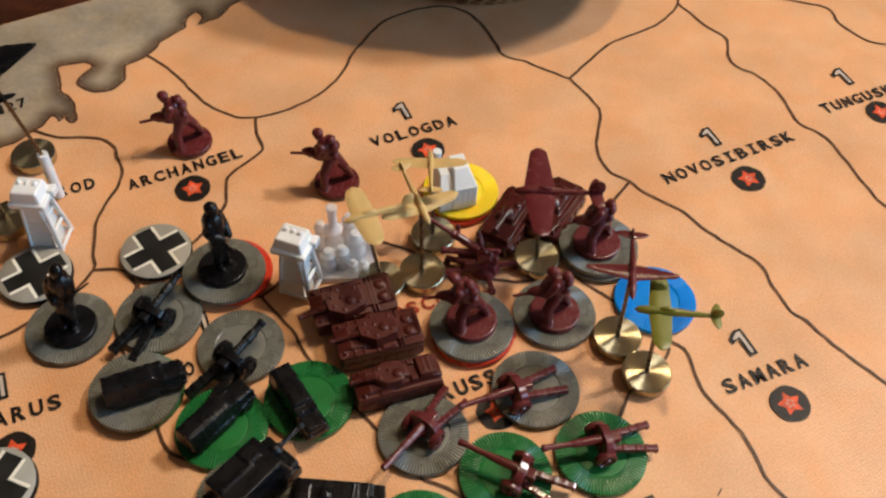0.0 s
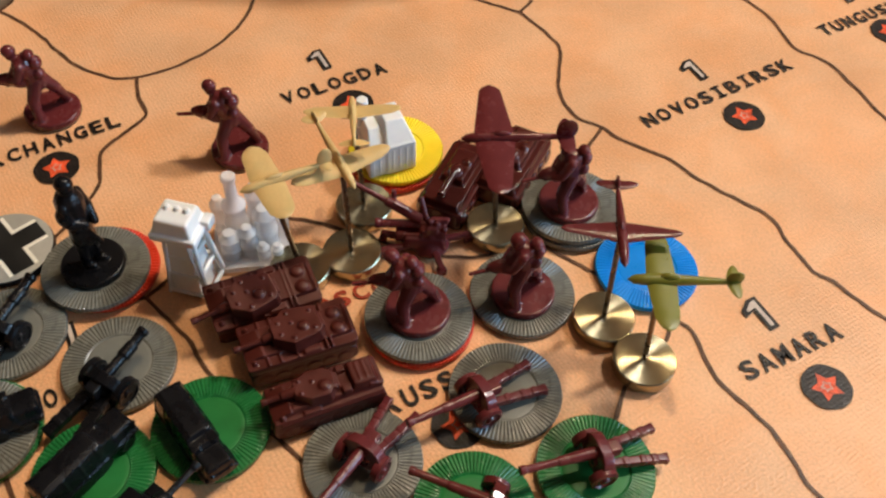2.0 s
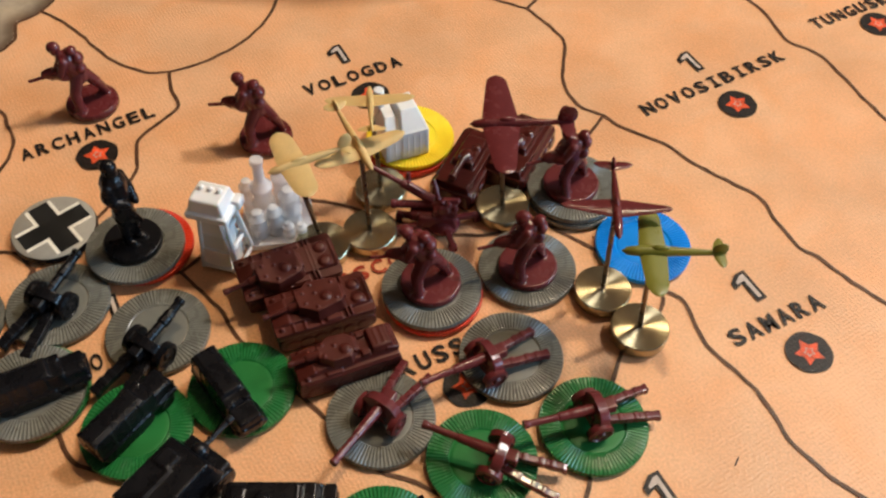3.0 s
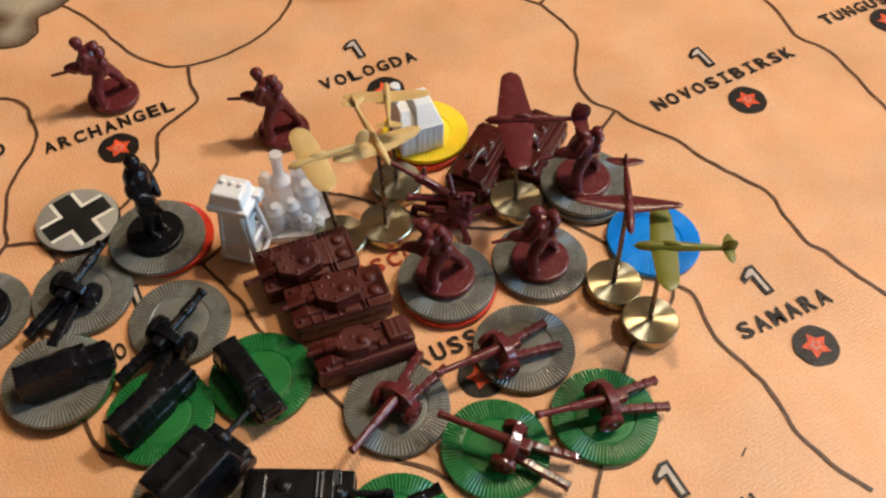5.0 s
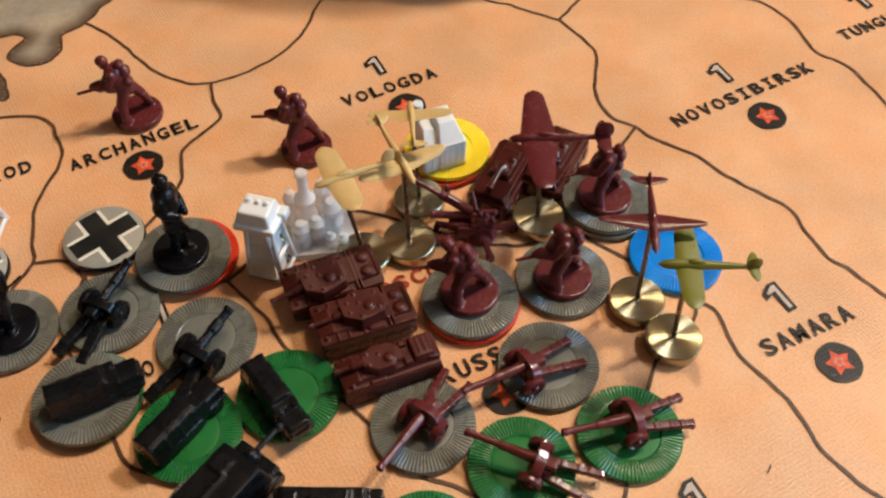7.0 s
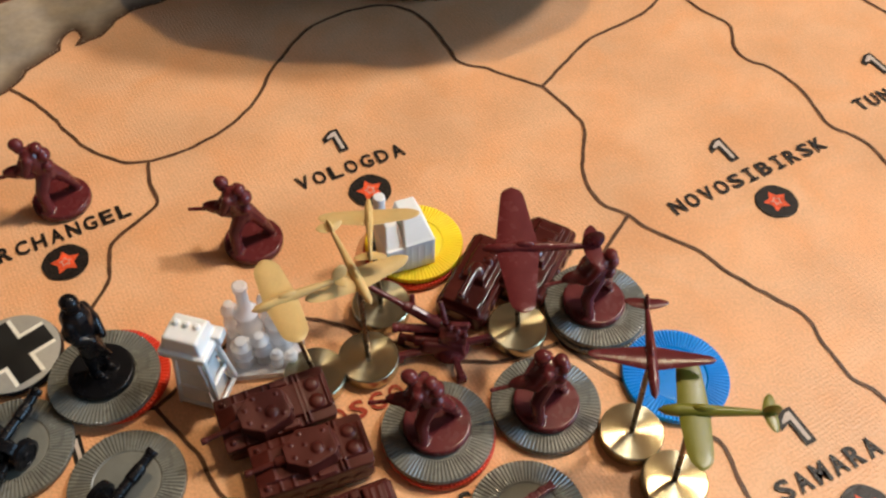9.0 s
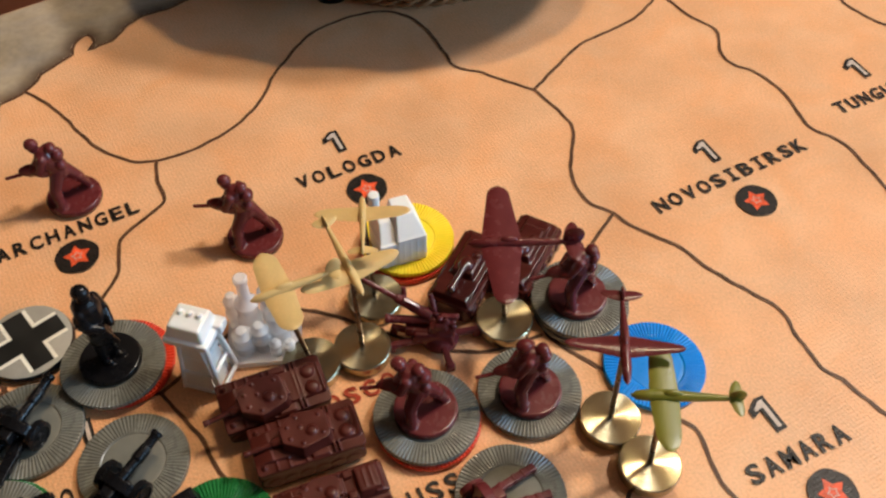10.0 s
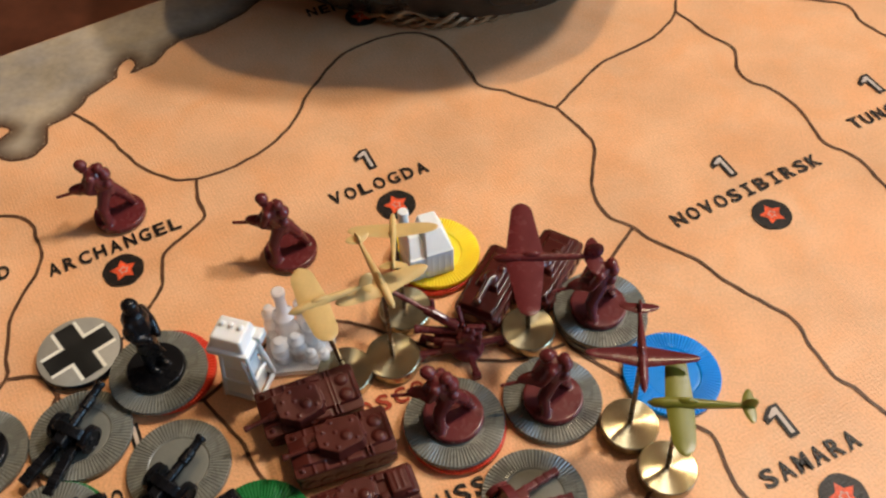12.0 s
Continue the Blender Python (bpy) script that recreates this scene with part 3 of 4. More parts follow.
def cross_outline(a, w):
    return [(w, w), (a, w), (a, -w), (w, -w), (w, -a), (-w, -a), (-w, -w), (-a, -w), (-a, w), (-w, w), (-w, a), (w, a)]


def cross_token(x, y, turn):
    t = thing("token", move(x, y, G0, turn), "round grey token with a black cross edged in white", "token", "cross tokens")
    part("rim", lathe(bmesh.new(), [(0, 0), (0.84, 0), (0.87, 0.03), (0.87, 0.13), (0.85, 0.16), (0, 0.16)]), M_BLACK, t, "black edge")
    part("face", lathe(bmesh.new(), [(0, 0.157), (0.845, 0.157), (0.85, 0.18), (0.83, 0.195), (0, 0.195)]), M_TOKEN, t, "pale grey printed face")
    part("cross", slab(bmesh.new(), cross_outline(0.72, 0.205), 0.19, 0.199), M_TOKENINK, t, "black printed cross")
    for k in range(4):
        bm = bmesh.new()
        slab(bm, [(0.218, 0.218), (0.72, 0.218), (0.72, 0.29), (0.29, 0.29), (0.29, 0.72), (0.218, 0.72)], 0.19, 0.2)
        part("cross_edge", bm, M_TOKENWHITE, t, "white printed angle", move(0, 0, 0, 90 * k))
    return t


cross_token(-7.79, 13.52, 45)
cross_token(-10.40, 12.41, 45)
cross_token(-9.15, 7.12, -14)

BASE = to_mesh(lathe(bmesh.new(), [(0, 0), (0.54, 0), (0.565, 0.025), (0.565, 0.235), (0.545, 0.26), (0.06, 0.262), (0, 0.262)], 64), "base", 30)


def stand(x, y, top=None, lean=(0, 0)):
    """A turned brass disc with a thin steel pole."""
    t = thing("display_stand", move(x, y, G0), "round turned brass stand with a thin metal pole", "stand", "brass stands")
    part("base", BASE, M_BRASS, t, "polished brass disc")
    if top:
        part("pole", rod(bmesh.new(), (0, 0, 0.25), (lean[0], lean[1], top - G0), 0.05, seg=12), M_STEEL, t, "thin dark steel pole")
    return t


# ---- aircraft ----
def wing_bm(span, root, tip, sweep=0.0, thick=0.09, rounded=0.25, dihedral=0.0):
    """A tapered wing with rounded tips; the nose is towards +x."""
    bm = bmesh.new()
    n = 30
    rows = []
    for k in range(-n, n + 1):
        f = abs(k) / n
        y = span / 2 * math.copysign(1 - (1 - f) ** 1.0, k) if k else 0.0
        c = root + (tip - root) * f
        if f > 1 - rounded:
            c *= math.sqrt(max(1 - ((f - 1 + rounded) / rounded) ** 2, 0.03))
        h = thick * (0.45 + 0.55 * (1 - f)) * (1 if f < 0.999 else 0.4)
        x0 = -sweep * f
        z = dihedral * f
        prof = [(0.5, 0.0), (0.32, 0.42), (0.0, 0.5), (-0.35, 0.25), (-0.5, 0.0), (-0.35, -0.25), (0.0, -0.45), (0.32, -0.4)]
        rows.append([bm.verts.new((x0 + px * c, y, z + pz * h)) for px, pz in prof])
    for a, b in zip(rows, rows[1:]):
        for k in range(8):
            bm.faces.new((a[k], a[(k + 1) % 8], b[(k + 1) % 8], b[k]))
    bm.faces.new(rows[0])
    bm.faces.new(rows[-1][::-1])
    return bm


def fuselage_bm(sections, seg=14):
    """A body of round sections (x, width, height, z)."""
    bm = bmesh.new()
    rings = [[bm.verts.new((x, w / 2 * math.cos(2 * math.pi * k / seg), z + h / 2 * math.sin(2 * math.pi * k / seg))) for k in range(seg)] for x, w, h, z in sections]
    for a, b in zip(rings, rings[1:]):
        for k in range(seg):
            bm.faces.new((a[k], a[(k + 1) % seg], b[(k + 1) % seg], b[k]))
    bm.faces.new(rings[0])
    bm.faces.new(rings[-1][::-1])
    return bm


def plane(m, mat, label, length=1.75, span=1.78, root=0.5, tip=0.3, sweep=0.0, wing_x=0.28, rounded=0.3, tail_span=0.6, body=0.2, tail_chord=0.24, fin_h=0.28, ahead=0.30):
    """A moulded aircraft; its origin is under the wing, its nose towards +x."""
    t = thing("model_plane", m, label, "model plane", "planes on stands")
    nose = wing_x + ahead * length
    tail = nose - length
    s = [(nose, 0.03, 0.03, 0), (nose - 0.04, 0.07, 0.07, 0), (nose - 0.09, body * 0.75, body * 0.75, 0), (nose - 0.3, body, body, 0.01), (wing_x - 0.1, body, body * 1.05, 0.02),
         (wing_x - 0.45, body * 0.8, body * 0.85, 0.02), (tail + 0.25, body * 0.45, body * 0.55, 0.02), (tail, body * 0.18, body * 0.3, 0.03)]
    fus = part("fuselage", fuselage_bm(s), mat, t)
    canopy = bmesh.new()
    ball(canopy, (wing_x - 0.12, 0, body * 0.5), (0.17, body * 0.3, body * 0.36))
    part("canopy", canopy, mat, fus)
    part("wing", wing_bm(span, root, tip, sweep, 0.10, rounded, 0.05), mat, t, at=move(wing_x, 0, -0.02))
    part("tailplane", wing_bm(tail_span, tail_chord, tail_chord * 0.6, 0.05, 0.05, 0.5), mat, t, at=move(tail + 0.14, 0, 0.03))
    fin = bmesh.new()
    ball(fin, (tail + 0.12, 0, fin_h * 0.42), (tail_chord * 0.58, 0.035, fin_h * 0.58), (0, -12, 0))
    part("fin", fin, mat, t)
    return t


def plane_on_stand(base, wing, z, heading, mat, label, pitch=0.0, roll=0.0, **shape):
    """A stand at base, whose pole meets the belly of a plane with its wing's middle over the point wing."""
    wx = shape.get("wing_x", 0.28)
    c, s = math.cos(radians(heading)), math.sin(radians(heading))
    plane(Matrix.Translation((wing[0] * CM, wing[1] * CM, z * CM)) @ pose(0, 0, 0, 0, 0, heading) @ pose(0, 0, 0, roll, -pitch, 0) @ Matrix.Translation((-wx * CM, 0, 0)), mat, label, **shape)
    stand(*base, top=z - 0.05, lean=(wing[0] - base[0], wing[1] - base[1]))


plane_on_stand((-2.17, 13.40), (-2.50, 13.31), 2.65, 209, M_TAN, "tan plastic fighter plane on a brass stand", length=1.64, root=0.56, tip=0.42, fin_h=0.36, tail_span=0.42, body=0.18)
plane_on_stand((-1.24, 13.82), (-1.34, 13.98), 2.45, -58, M_TAN, "tan plastic fighter plane with long wings on a stand", pitch=-11, length=1.74, span=1.9, root=0.44, tip=0.24, body=0.17, fin_h=0.16, tail_span=0.48)
plane_on_stand((-1.12, 15.03), (-1.28, 15.31), 2.50, 98, M_TAN, "tan plastic fighter plane over a white building", pitch=-13, length=1.8, root=0.48, tip=0.30, body=0.14, tail_span=0.54, fin_h=0.18)
plane_on_stand((1.51, 14.68), (1.32, 14.68), 2.62, 185, M_MAROON, "maroon plastic bomber plane on a brass stand", length=2.0, span=2.72, root=0.76, tip=0.36, body=0.20, rounded=0.14, tail_span=0.9, tail_chord=0.34, fin_h=0.42)
plane_on_stand((3.52, 12.59), (3.39, 12.54), 2.75, -90, M_MAROON, "maroon plastic fighter plane on a brass stand", length=1.85, ahead=0.39, span=1.98, root=0.46, tip=0.12, body=0.17, rounded=0.12, tail_span=0.72, fin_h=0.2)
plane_on_stand((4.18, 11.71), (4.03, 11.82), 2.45, 181, M_OLIVE, "olive green plastic fighter plane on a brass stand", length=1.82, span=1.98, root=0.50, tip=0.36, body=0.2, tail_span=0.66)
tall = thing("display_stand", move(-10.88, 15.06, G0), "white plastic tube holding a long thin metal pole", "stand")
part("tube", rod(bmesh.new(), (0, 0, 0), (0, 0, 1.5), 0.14, 0.13, 20), M_WHITE, tall, "white plastic tube")
part("pole", rod(bmesh.new(), (0, 0, 1.40), (-0.36, -0.25, 4.35), 0.05, seg=12), M_STEEL, tall)
plane(move(-11.30, 14.66, 4.38, 140), M_BLACK, "black plastic plane high on a long pole", length=2.2, span=2.9, root=1.6, tip=0.12, sweep=0.20, rounded=0.1)
stand(-11.96, 16.18)
stand(-11.74, 13.92, 2.0)

# ---- soldiers: plain moulded figures ----
def figure_running(lean=0.0, tall=1.06):
    bm = bmesh.new()
    lathe(bm, [(0, 0), (0.575, 0), (0.60, 0.03), (0.60, 0.13), (0.575, 0.165), (0, 0.165)], 40)
    limb(bm, [(0.0, -0.06, 0.96), (-0.15, -0.24, 0.58), (-0.12, -0.40, 0.2)], [0.16, 0.13, 0.10])
    ball(bm, (-0.15, -0.42, 0.19), (0.14, 0.08, 0.06), (0, 0, 20))
    limb(bm, [(0.08, 0.05, 0.96), (0.30, 0.10, 0.62), (0.42, 0.20, 0.2)], [0.16, 0.125, 0.10])
    ball(bm, (0.37, 0.2, 0.19), (0.13, 0.08, 0.055))
    limb(bm, [(0.03, 0.0, 0.90), (-0.05, 0.0, 1.15), (-0.14, 0.0, 1.38)], [0.20, 0.20, 0.22])
    ball(bm, (-0.30, -0.04, 1.02), (0.24, 0.15, 0.17), (0, 25, 6))
    ball(bm, (-0.40, -0.07, 1.09), (0.36, 0.13, 0.16), (0, 8, 6))
    ball(bm, (-0.22, -0.04, 1.22), (0.22, 0.17, 0.2))
    limb(bm, [(-0.18, -0.19, 1.42), (-0.30, -0.25, 1.16), (-0.52, -0.10, 1.06)], [0.1, 0.09, 0.07])
    limb(bm, [(-0.10, 0.2, 1.42), (-0.22, 0.25, 1.13), (-0.38, 0.06, 1.06)], [0.1, 0.085, 0.07])
    ball(bm, (0.12, -0.02, 1.40), (0.14, 0.17, 0.15))
    ball(bm, (0.04, -0.02, 1.61), (0.12, 0.14, 0.10))
    ball(bm, (0.13, -0.08, 1.16), (0.13, 0.15, 0.13))
    ball(bm, (-0.30, 0.02, 1.64), (0.12, 0.115, 0.14))
    ball(bm, (-0.31, 0.02, 1.72), (0.15, 0.14, 0.125))
    rod(bm, (-0.45, -0.08, 1.07), (-1.04, -0.14, 1.02), 0.045, 0.04, 8)
    rod(bm, (-0.55, -0.09, 1.06), (-0.53, -0.09, 0.94), 0.05, 0.05, 8)
    for v in bm.verts:
        if v.co.z > 0.17:
            v.co.z *= tall
            v.co.x -= 0.10 + lean * max(v.co.z - 0.7, 0)
    return mold(bm, "toy_soldier", 0.017, 2)


def figure_standing(rifle, lean=0.0):
    bm = bmesh.new()
    lathe(bm, [(0, 0), (0.565, 0), (0.585, 0.03), (0.585, 0.13), (0.565, 0.16), (0, 0.16)], 40)
    limb(bm, [(0.09, 0, 1.05), (0.10, -0.05, 0.6), (0.12, 0.0, 0.22)], [0.15, 0.11, 0.09])
    limb(bm, [(-0.09, 0, 1.05), (-0.10, 0.04, 0.6), (-0.10, 0.08, 0.22)], [0.15, 0.11, 0.09])
    ball(bm, (0.13, -0.07, 0.19), (0.09, 0.15, 0.06))
    ball(bm, (-0.11, 0.02, 0.19), (0.09, 0.15, 0.06))
    limb(bm, [(0, 0, 1.02), (0, 0, 1.25), (0, 0.0, 1.6)], [0.19, 0.18, 0.22])
    ball(bm, (0, 0.15, 1.5), (0.2, 0.13, 0.22))
    ball(bm, (0.12, 0.14, 1.15), (0.11, 0.09, 0.12))
    limb(bm, [(0, 0.01, 1.18), (0, 0.02, 0.82)], [0.19, 0.235])
    ball(bm, (-0.25, 0.02, 1.46), (0.12, 0.14, 0.20))
    limb(bm, [(-0.21, 0, 1.62), (-0.25, -0.05, 1.32), (-0.12, -0.25, 1.25)], [0.11, 0.095, 0.08])
    limb(bm, [(0.21, 0, 1.62), (0.25, -0.08, 1.34), (0.12, -0.25, 1.15)], [0.11, 0.095, 0.08])
    ball(bm, (0, -0.02, 1.9), (0.13, 0.14, 0.16))
    ball(bm, (0, 0.0, 1.97), (0.155, 0.17, 0.13))
    limb(bm, [(0.0, 0.02, 1.12), (0.02, 0.04, 0.72), (0.02, 0.04, 0.4)], [0.19, 0.17, 0.12])
    limb(bm, [(0.0, 0.0, 1.36), (0.0, 0.02, 1.6)], [0.22, 0.26])
    for v in bm.verts:
        if v.co.z > 0.17:
            v.co = Vector((v.co.x + lean * (v.co.z - 0.17), v.co.y - 0.05, 0.17 + (v.co.z - 0.17) * 1.16))
    if rifle:
        rod(bm, (0.0, -0.22, 1.2), (0.45, -0.2, 1.55), 0.05, 0.04, 8)
        rod(bm, (0.43, -0.2, 1.53), (0.88, -0.16, 1.92), 0.03, 0.028, 8)
    else:
        rod(bm, (-0.12, -0.05, 1.6), (0.06, -0.34, 0.78), 0.055, 0.05, 8)
    return mold(bm, "toy_soldier", 0.017, 2)


RUNNER, CROUCHER, UPRIGHT, SENTRY, SENTRY2 = figure_running(0.0, 1.02), figure_running(0.06, 0.93), figure_running(-0.20, 0.95), figure_standing(False), figure_standing(True, 0.15)


def soldier(mesh, mat, x, y, z, turn, label):
    return solid("toy_soldier", mesh, mat, move(x, y, z, turn), label, "toy soldier", "toy soldiers")


soldier(RUNNER, M_MAROON, -8.10, 17.40, G0, 16, "maroon plastic toy soldier charging, on a round foot")
soldier(RUNNER, M_MAROON, -3.88, 16.54, G0, -4, "maroon plastic toy soldier charging, on a round foot")
soldier(CROUCHER, M_MAROON, 0.10, 12.46, TOP2, 0, "maroon plastic toy soldier standing on a grey chip")
soldier(UPRIGHT, M_MAROON, 2.03, 13.08, TOP1, 10, "maroon plastic toy soldier standing upright on a grey chip")
soldier(UPRIGHT, M_MAROON, 2.96, 15.28, TOP2, 12, "maroon plastic toy soldier standing on stacked chips")
soldier(SENTRY, M_BLACK, -5.98, 13.13, TOP2, 75, "black plastic toy soldier standing on stacked chips")
soldier(SENTRY2, M_BLACK, -8.99, 11.07, TOP1, 10, "black plastic toy soldier with a raised rifle on chips")

# ---- tanks ----
def rounded_rectangle(x0, x1, w, r0, r1, n=6):
    """An outline from x0 (back) to x1 (front), w wide, with corner radii r0 and r1."""
    out = []
    for cx, cy, r, start in ((x1 - r1, w / 2 - r1, r1, 0), (x0 + r0, w / 2 - r0, r0, 90), (x0 + r0, -w / 2 + r0, r0, 180), (x1 - r1, -w / 2 + r1, r1, 270)):
        out += [(cx + r * math.cos(radians(start + 90 * k / n)), cy + r * math.sin(radians(start + 90 * k / n))) for k in range(n + 1)]
    return out


def dome(bm, x, y, z, r, h):
    o = bmesh.new()
    lathe(o, [(0, 0), (r, 0), (r, h * 0.35), (r * 0.86, h * 0.72), (r * 0.5, h * 0.95), (0, h)], 20)
    merge(bm, o, Matrix.Translation((x, y, z)))


def tank_meshes(heavy=True):
    hull, track, turret, gun = bmesh.new(), bmesh.new(), bmesh.new(), bmesh.new()
    if heavy:
        L, W = 1.96, 0.98
        slab(hull, rounded_rectangle(-0.98, 0.98, W, 0.10, 0.05), 0.44, 0.60)
        box(hull, (0, 0, 0.30), (1.84, 0.60, 0.44), 0.03)
        slab(hull, rounded_rectangle(-0.94, 0.72, 0.60, 0.06, 0.03), 0.58, 0.665)
        box(hull, (0.80, 0, 0.60), (0.34, 0.58, 0.10), 0.02, rot=(0, 16, 0))
        for y in (-0.165, 0.165):
            dome(hull, -0.70, y, 0.655, 0.125, 0.075)
        for x, w in ((-0.90, 0.60), (-0.50, 0.94), (-0.42, 0.94)):
            box(hull, (x, 0, 0.665 if w < 0.7 else 0.64), (0.035, w, 0.06), 0.008)
        for s in (-1, 1):
            for x in (0.10, 0.40, 0.62):
                box(hull, (x, s * 0.39, 0.61), (0.028, 0.19, 0.035), 0.006)
            box(hull, (-0.16, s * 0.40, 0.62), (0.30, 0.13, 0.05), 0.012)
            box(hull, (0.0, s * 0.478, 0.52), (1.86, 0.03, 0.03), 0.008)
            ball(hull, (0.84, s * 0.36, 0.62), 0.045, seg=8)
    else:
        L, W = 2.0, 0.80
        box(hull, (0, 0, 0.40), (2.0, W, 0.26), 0.02, top=(0.95, 0.92))
        box(hull, (0, 0, 0.24), (1.84, 0.56, 0.34), 0.03)
        box(hull, (-0.10, 0, 0.57), (1.50, 0.60, 0.14), 0.02, top=(0.94, 0.84))
        box(hull, (0.78, 0, 0.53), (0.36, 0.56, 0.12), 0.02, rot=(0, 20, 0))
        box(hull, (-0.66, 0, 0.68), (0.46, 0.56, 0.17), 0.03, top=(0.82, 0.80))
        box(hull, (-0.84, 0, 0.60), (0.26, 0.56, 0.12), 0.02, rot=(0, -18, 0))
        for y in (-0.20, 0.20):
            box(hull, (-0.34, y, 0.66), (0.15, 0.15, 0.11), 0.02)
        for x in (-0.60, -0.72):
            box(hull, (x, 0, 0.765), (0.03, 0.34, 0.025), 0.006)
        for s in (-1, 1):
            box(hull, (-0.05, s * 0.385, 0.47), (1.80, 0.03, 0.03), 0.008)
            box(hull, (0.30, s * 0.33, 0.545), (0.30, 0.08, 0.04), 0.01)
            ball(hull, (0.80, s * 0.30, 0.56), 0.04, seg=8)
    oval = [((L / 2 - 0.02) * math.copysign(abs(math.cos(a)) ** 0.40, math.cos(a)), 0.235 + 0.235 * math.copysign(abs(math.sin(a)) ** 0.6, math.sin(a))) for a in (2 * math.pi * k / 40 for k in range(40))]
    slab(track, oval, -0.11, 0.11)
    bmesh.ops.transform(track, matrix=Matrix.Rotation(radians(90), 4, "X"), verts=track.verts)
    for k in range(6):
        x = -L * 0.36 + k * L * 0.144
        rod(track, (x, -0.125, 0.20), (x, 0.125, 0.20), 0.125, seg=14)
    if heavy:
        outline, z0, z1 = [(0.38, 0.15), (0.08, 0.37), (-0.40, 0.29), (-0.46, 0.22), (-0.46, -0.22), (-0.40, -0.29), (0.08, -0.37), (0.38, -0.15)], 0.63, 0.90
    else:
        outline, z0, z1 = [(0.34, 0.12), (0.10, 0.27), (-0.22, 0.26), (-0.34, 0.12), (-0.34, -0.12), (-0.22, -0.26), (0.10, -0.27), (0.34, -0.12)], 0.60, 0.82
    slab(turret, outline, z0, z1)
    for v in turret.verts:
        if v.co.z < z1 - 0.05:
            v.co.x, v.co.y = v.co.x * 1.10, v.co.y * 1.12
    dome(turret, -0.16, 0.08, z1 - 0.005, 0.10, 0.055)
    for x, y in ((0.24, 0.12), (0.24, -0.12), (0.05, 0.27), (0.05, -0.27), (-0.34, 0.19), (-0.34, -0.19), (0.02, -0.05)):
        if heavy or abs(y) < 0.2:
            ball(turret, (x, y, z1 + 0.002), 0.032, seg=8)
    box(turret, (-0.48 if heavy else -0.36, 0, z0 + 0.12), (0.10, 0.30, 0.14), 0.02)
    end = 1.05 if heavy else 0.88
    rod(gun, (0.28, 0, z0 + 0.13), (0.56, 0, z0 + 0.11), 0.105, 0.075)
    rod(gun, (0.5, 0, z0 + 0.11), (end, 0, z0 + 0.07), 0.052, 0.048)
    rod(gun, (end - 0.07, 0, z0 + 0.075), (end + 0.02, 0, z0 + 0.07), 0.062, 0.062)
    return [mold(b, n, v, k) for b, n, v, k in ((hull, "hull", 0.0145, 1), (track, "track", 0.019, 2), (turret, "turret", 0.014, 1), (gun, "barrel", 0.014, 1))], W - 0.36


HEAVY, MEDIUM = tank_meshes(True), tank_meshes(False)


def tank(kit, mat, x, y, z, heading, label, aim=0.0, ahead=0.08, roll=0.0, aside=0.0):
    (hull, track, turret, gun), w = kit
    t = thing("toy_tank", move(x, y, z, heading, roll), label, "toy tank", "toy tanks")
    part("hull", hull, mat, t)
    for s in (-1, 1):
        part("track", track, mat, t, at=move(0, s * (w / 2 + 0.06), 0))
    tur = part("turret", turret, mat, t, at=move(ahead, aside, 0, aim))
    part("barrel", gun, mat, tur)
    return t


def painted(kit, mat):
    """The same moulding in another plastic."""
    meshes, w = kit
    out = [m.copy() for m in meshes]
    for m in out:
        m.materials.clear()
    return out, w


tank(HEAVY, M_BROWN, -2.72, 12.50, G0 + 0.085, 206, "red-brown plastic heavy tank tilted against a brass stand", 5, 0.26, -8, 0.10)
tank(HEAVY, M_BROWN, -1.96, 11.64, G0, 204, "red-brown plastic heavy tank in a row of three", 2, 0.05)
tank(MEDIUM, M_BROWN, -1.37, 10.60, G0, 205, "red-brown plastic medium tank beside a grey chip", -3, 0.16)


def low_tank_meshes():
    """A low gun carrier with smooth sloping sides."""
    hull = bmesh.new()
    slab(hull, [(0.97, 0.40), (0.90, 0.49), (-0.90, 0.49), (-0.97, 0.42), (-0.97, -0.42), (-0.90, -0.49), (0.90, -0.49), (0.97, -0.40)], 0.0, 0.42)
    box(hull, (0, 0, 0.48), (1.86, 0.92, 0.2), 0.02, top=(0.94, 0.78))
    box(hull, (-0.12, 0, 0.62), (1.0, 0.56, 0.2), 0.03, top=(0.82, 0.8))
    box(hull, (-0.62, 0.0, 0.6), (0.3, 0.5, 0.1), 0.02)
    ball(hull, (-0.2, 0.12, 0.72), (0.1, 0.1, 0.06))
    for y in (-0.38, 0.38):
        rod(hull, (-0.8, y, 0.56), (0.7, y, 0.56), 0.025, seg=8)
    for x in (-0.7, -0.35, 0.0, 0.35, 0.7):
        for s in (-1, 1):
            rod(hull, (x, s * 0.44, 0.17), (x, s * 0.53, 0.17), 0.15, seg=16)
    gun = bmesh.new()
    ball(gun, (0.10, 0, 0.70), (0.22, 0.17, 0.12))
    rod(gun, (0.15, 0, 0.74), (0.80, 0, 0.72), 0.08, 0.07)
    rod(gun, (0.74, 0, 0.722), (0.84, 0, 0.72), 0.09, 0.09)
    return mold(hull, "hull", 0.019, 7), mold(gun, "barrel", 0.015, 1)


LOW = low_tank_meshes()


def low_tank(x, y, heading, label):
    t = thing("toy_tank", move(x, y, G0, heading), label, "toy tank", "toy tanks")
    part("hull", LOW[0], M_POLISHED, t)
    part("barrel", LOW[1], M_POLISHED, t)


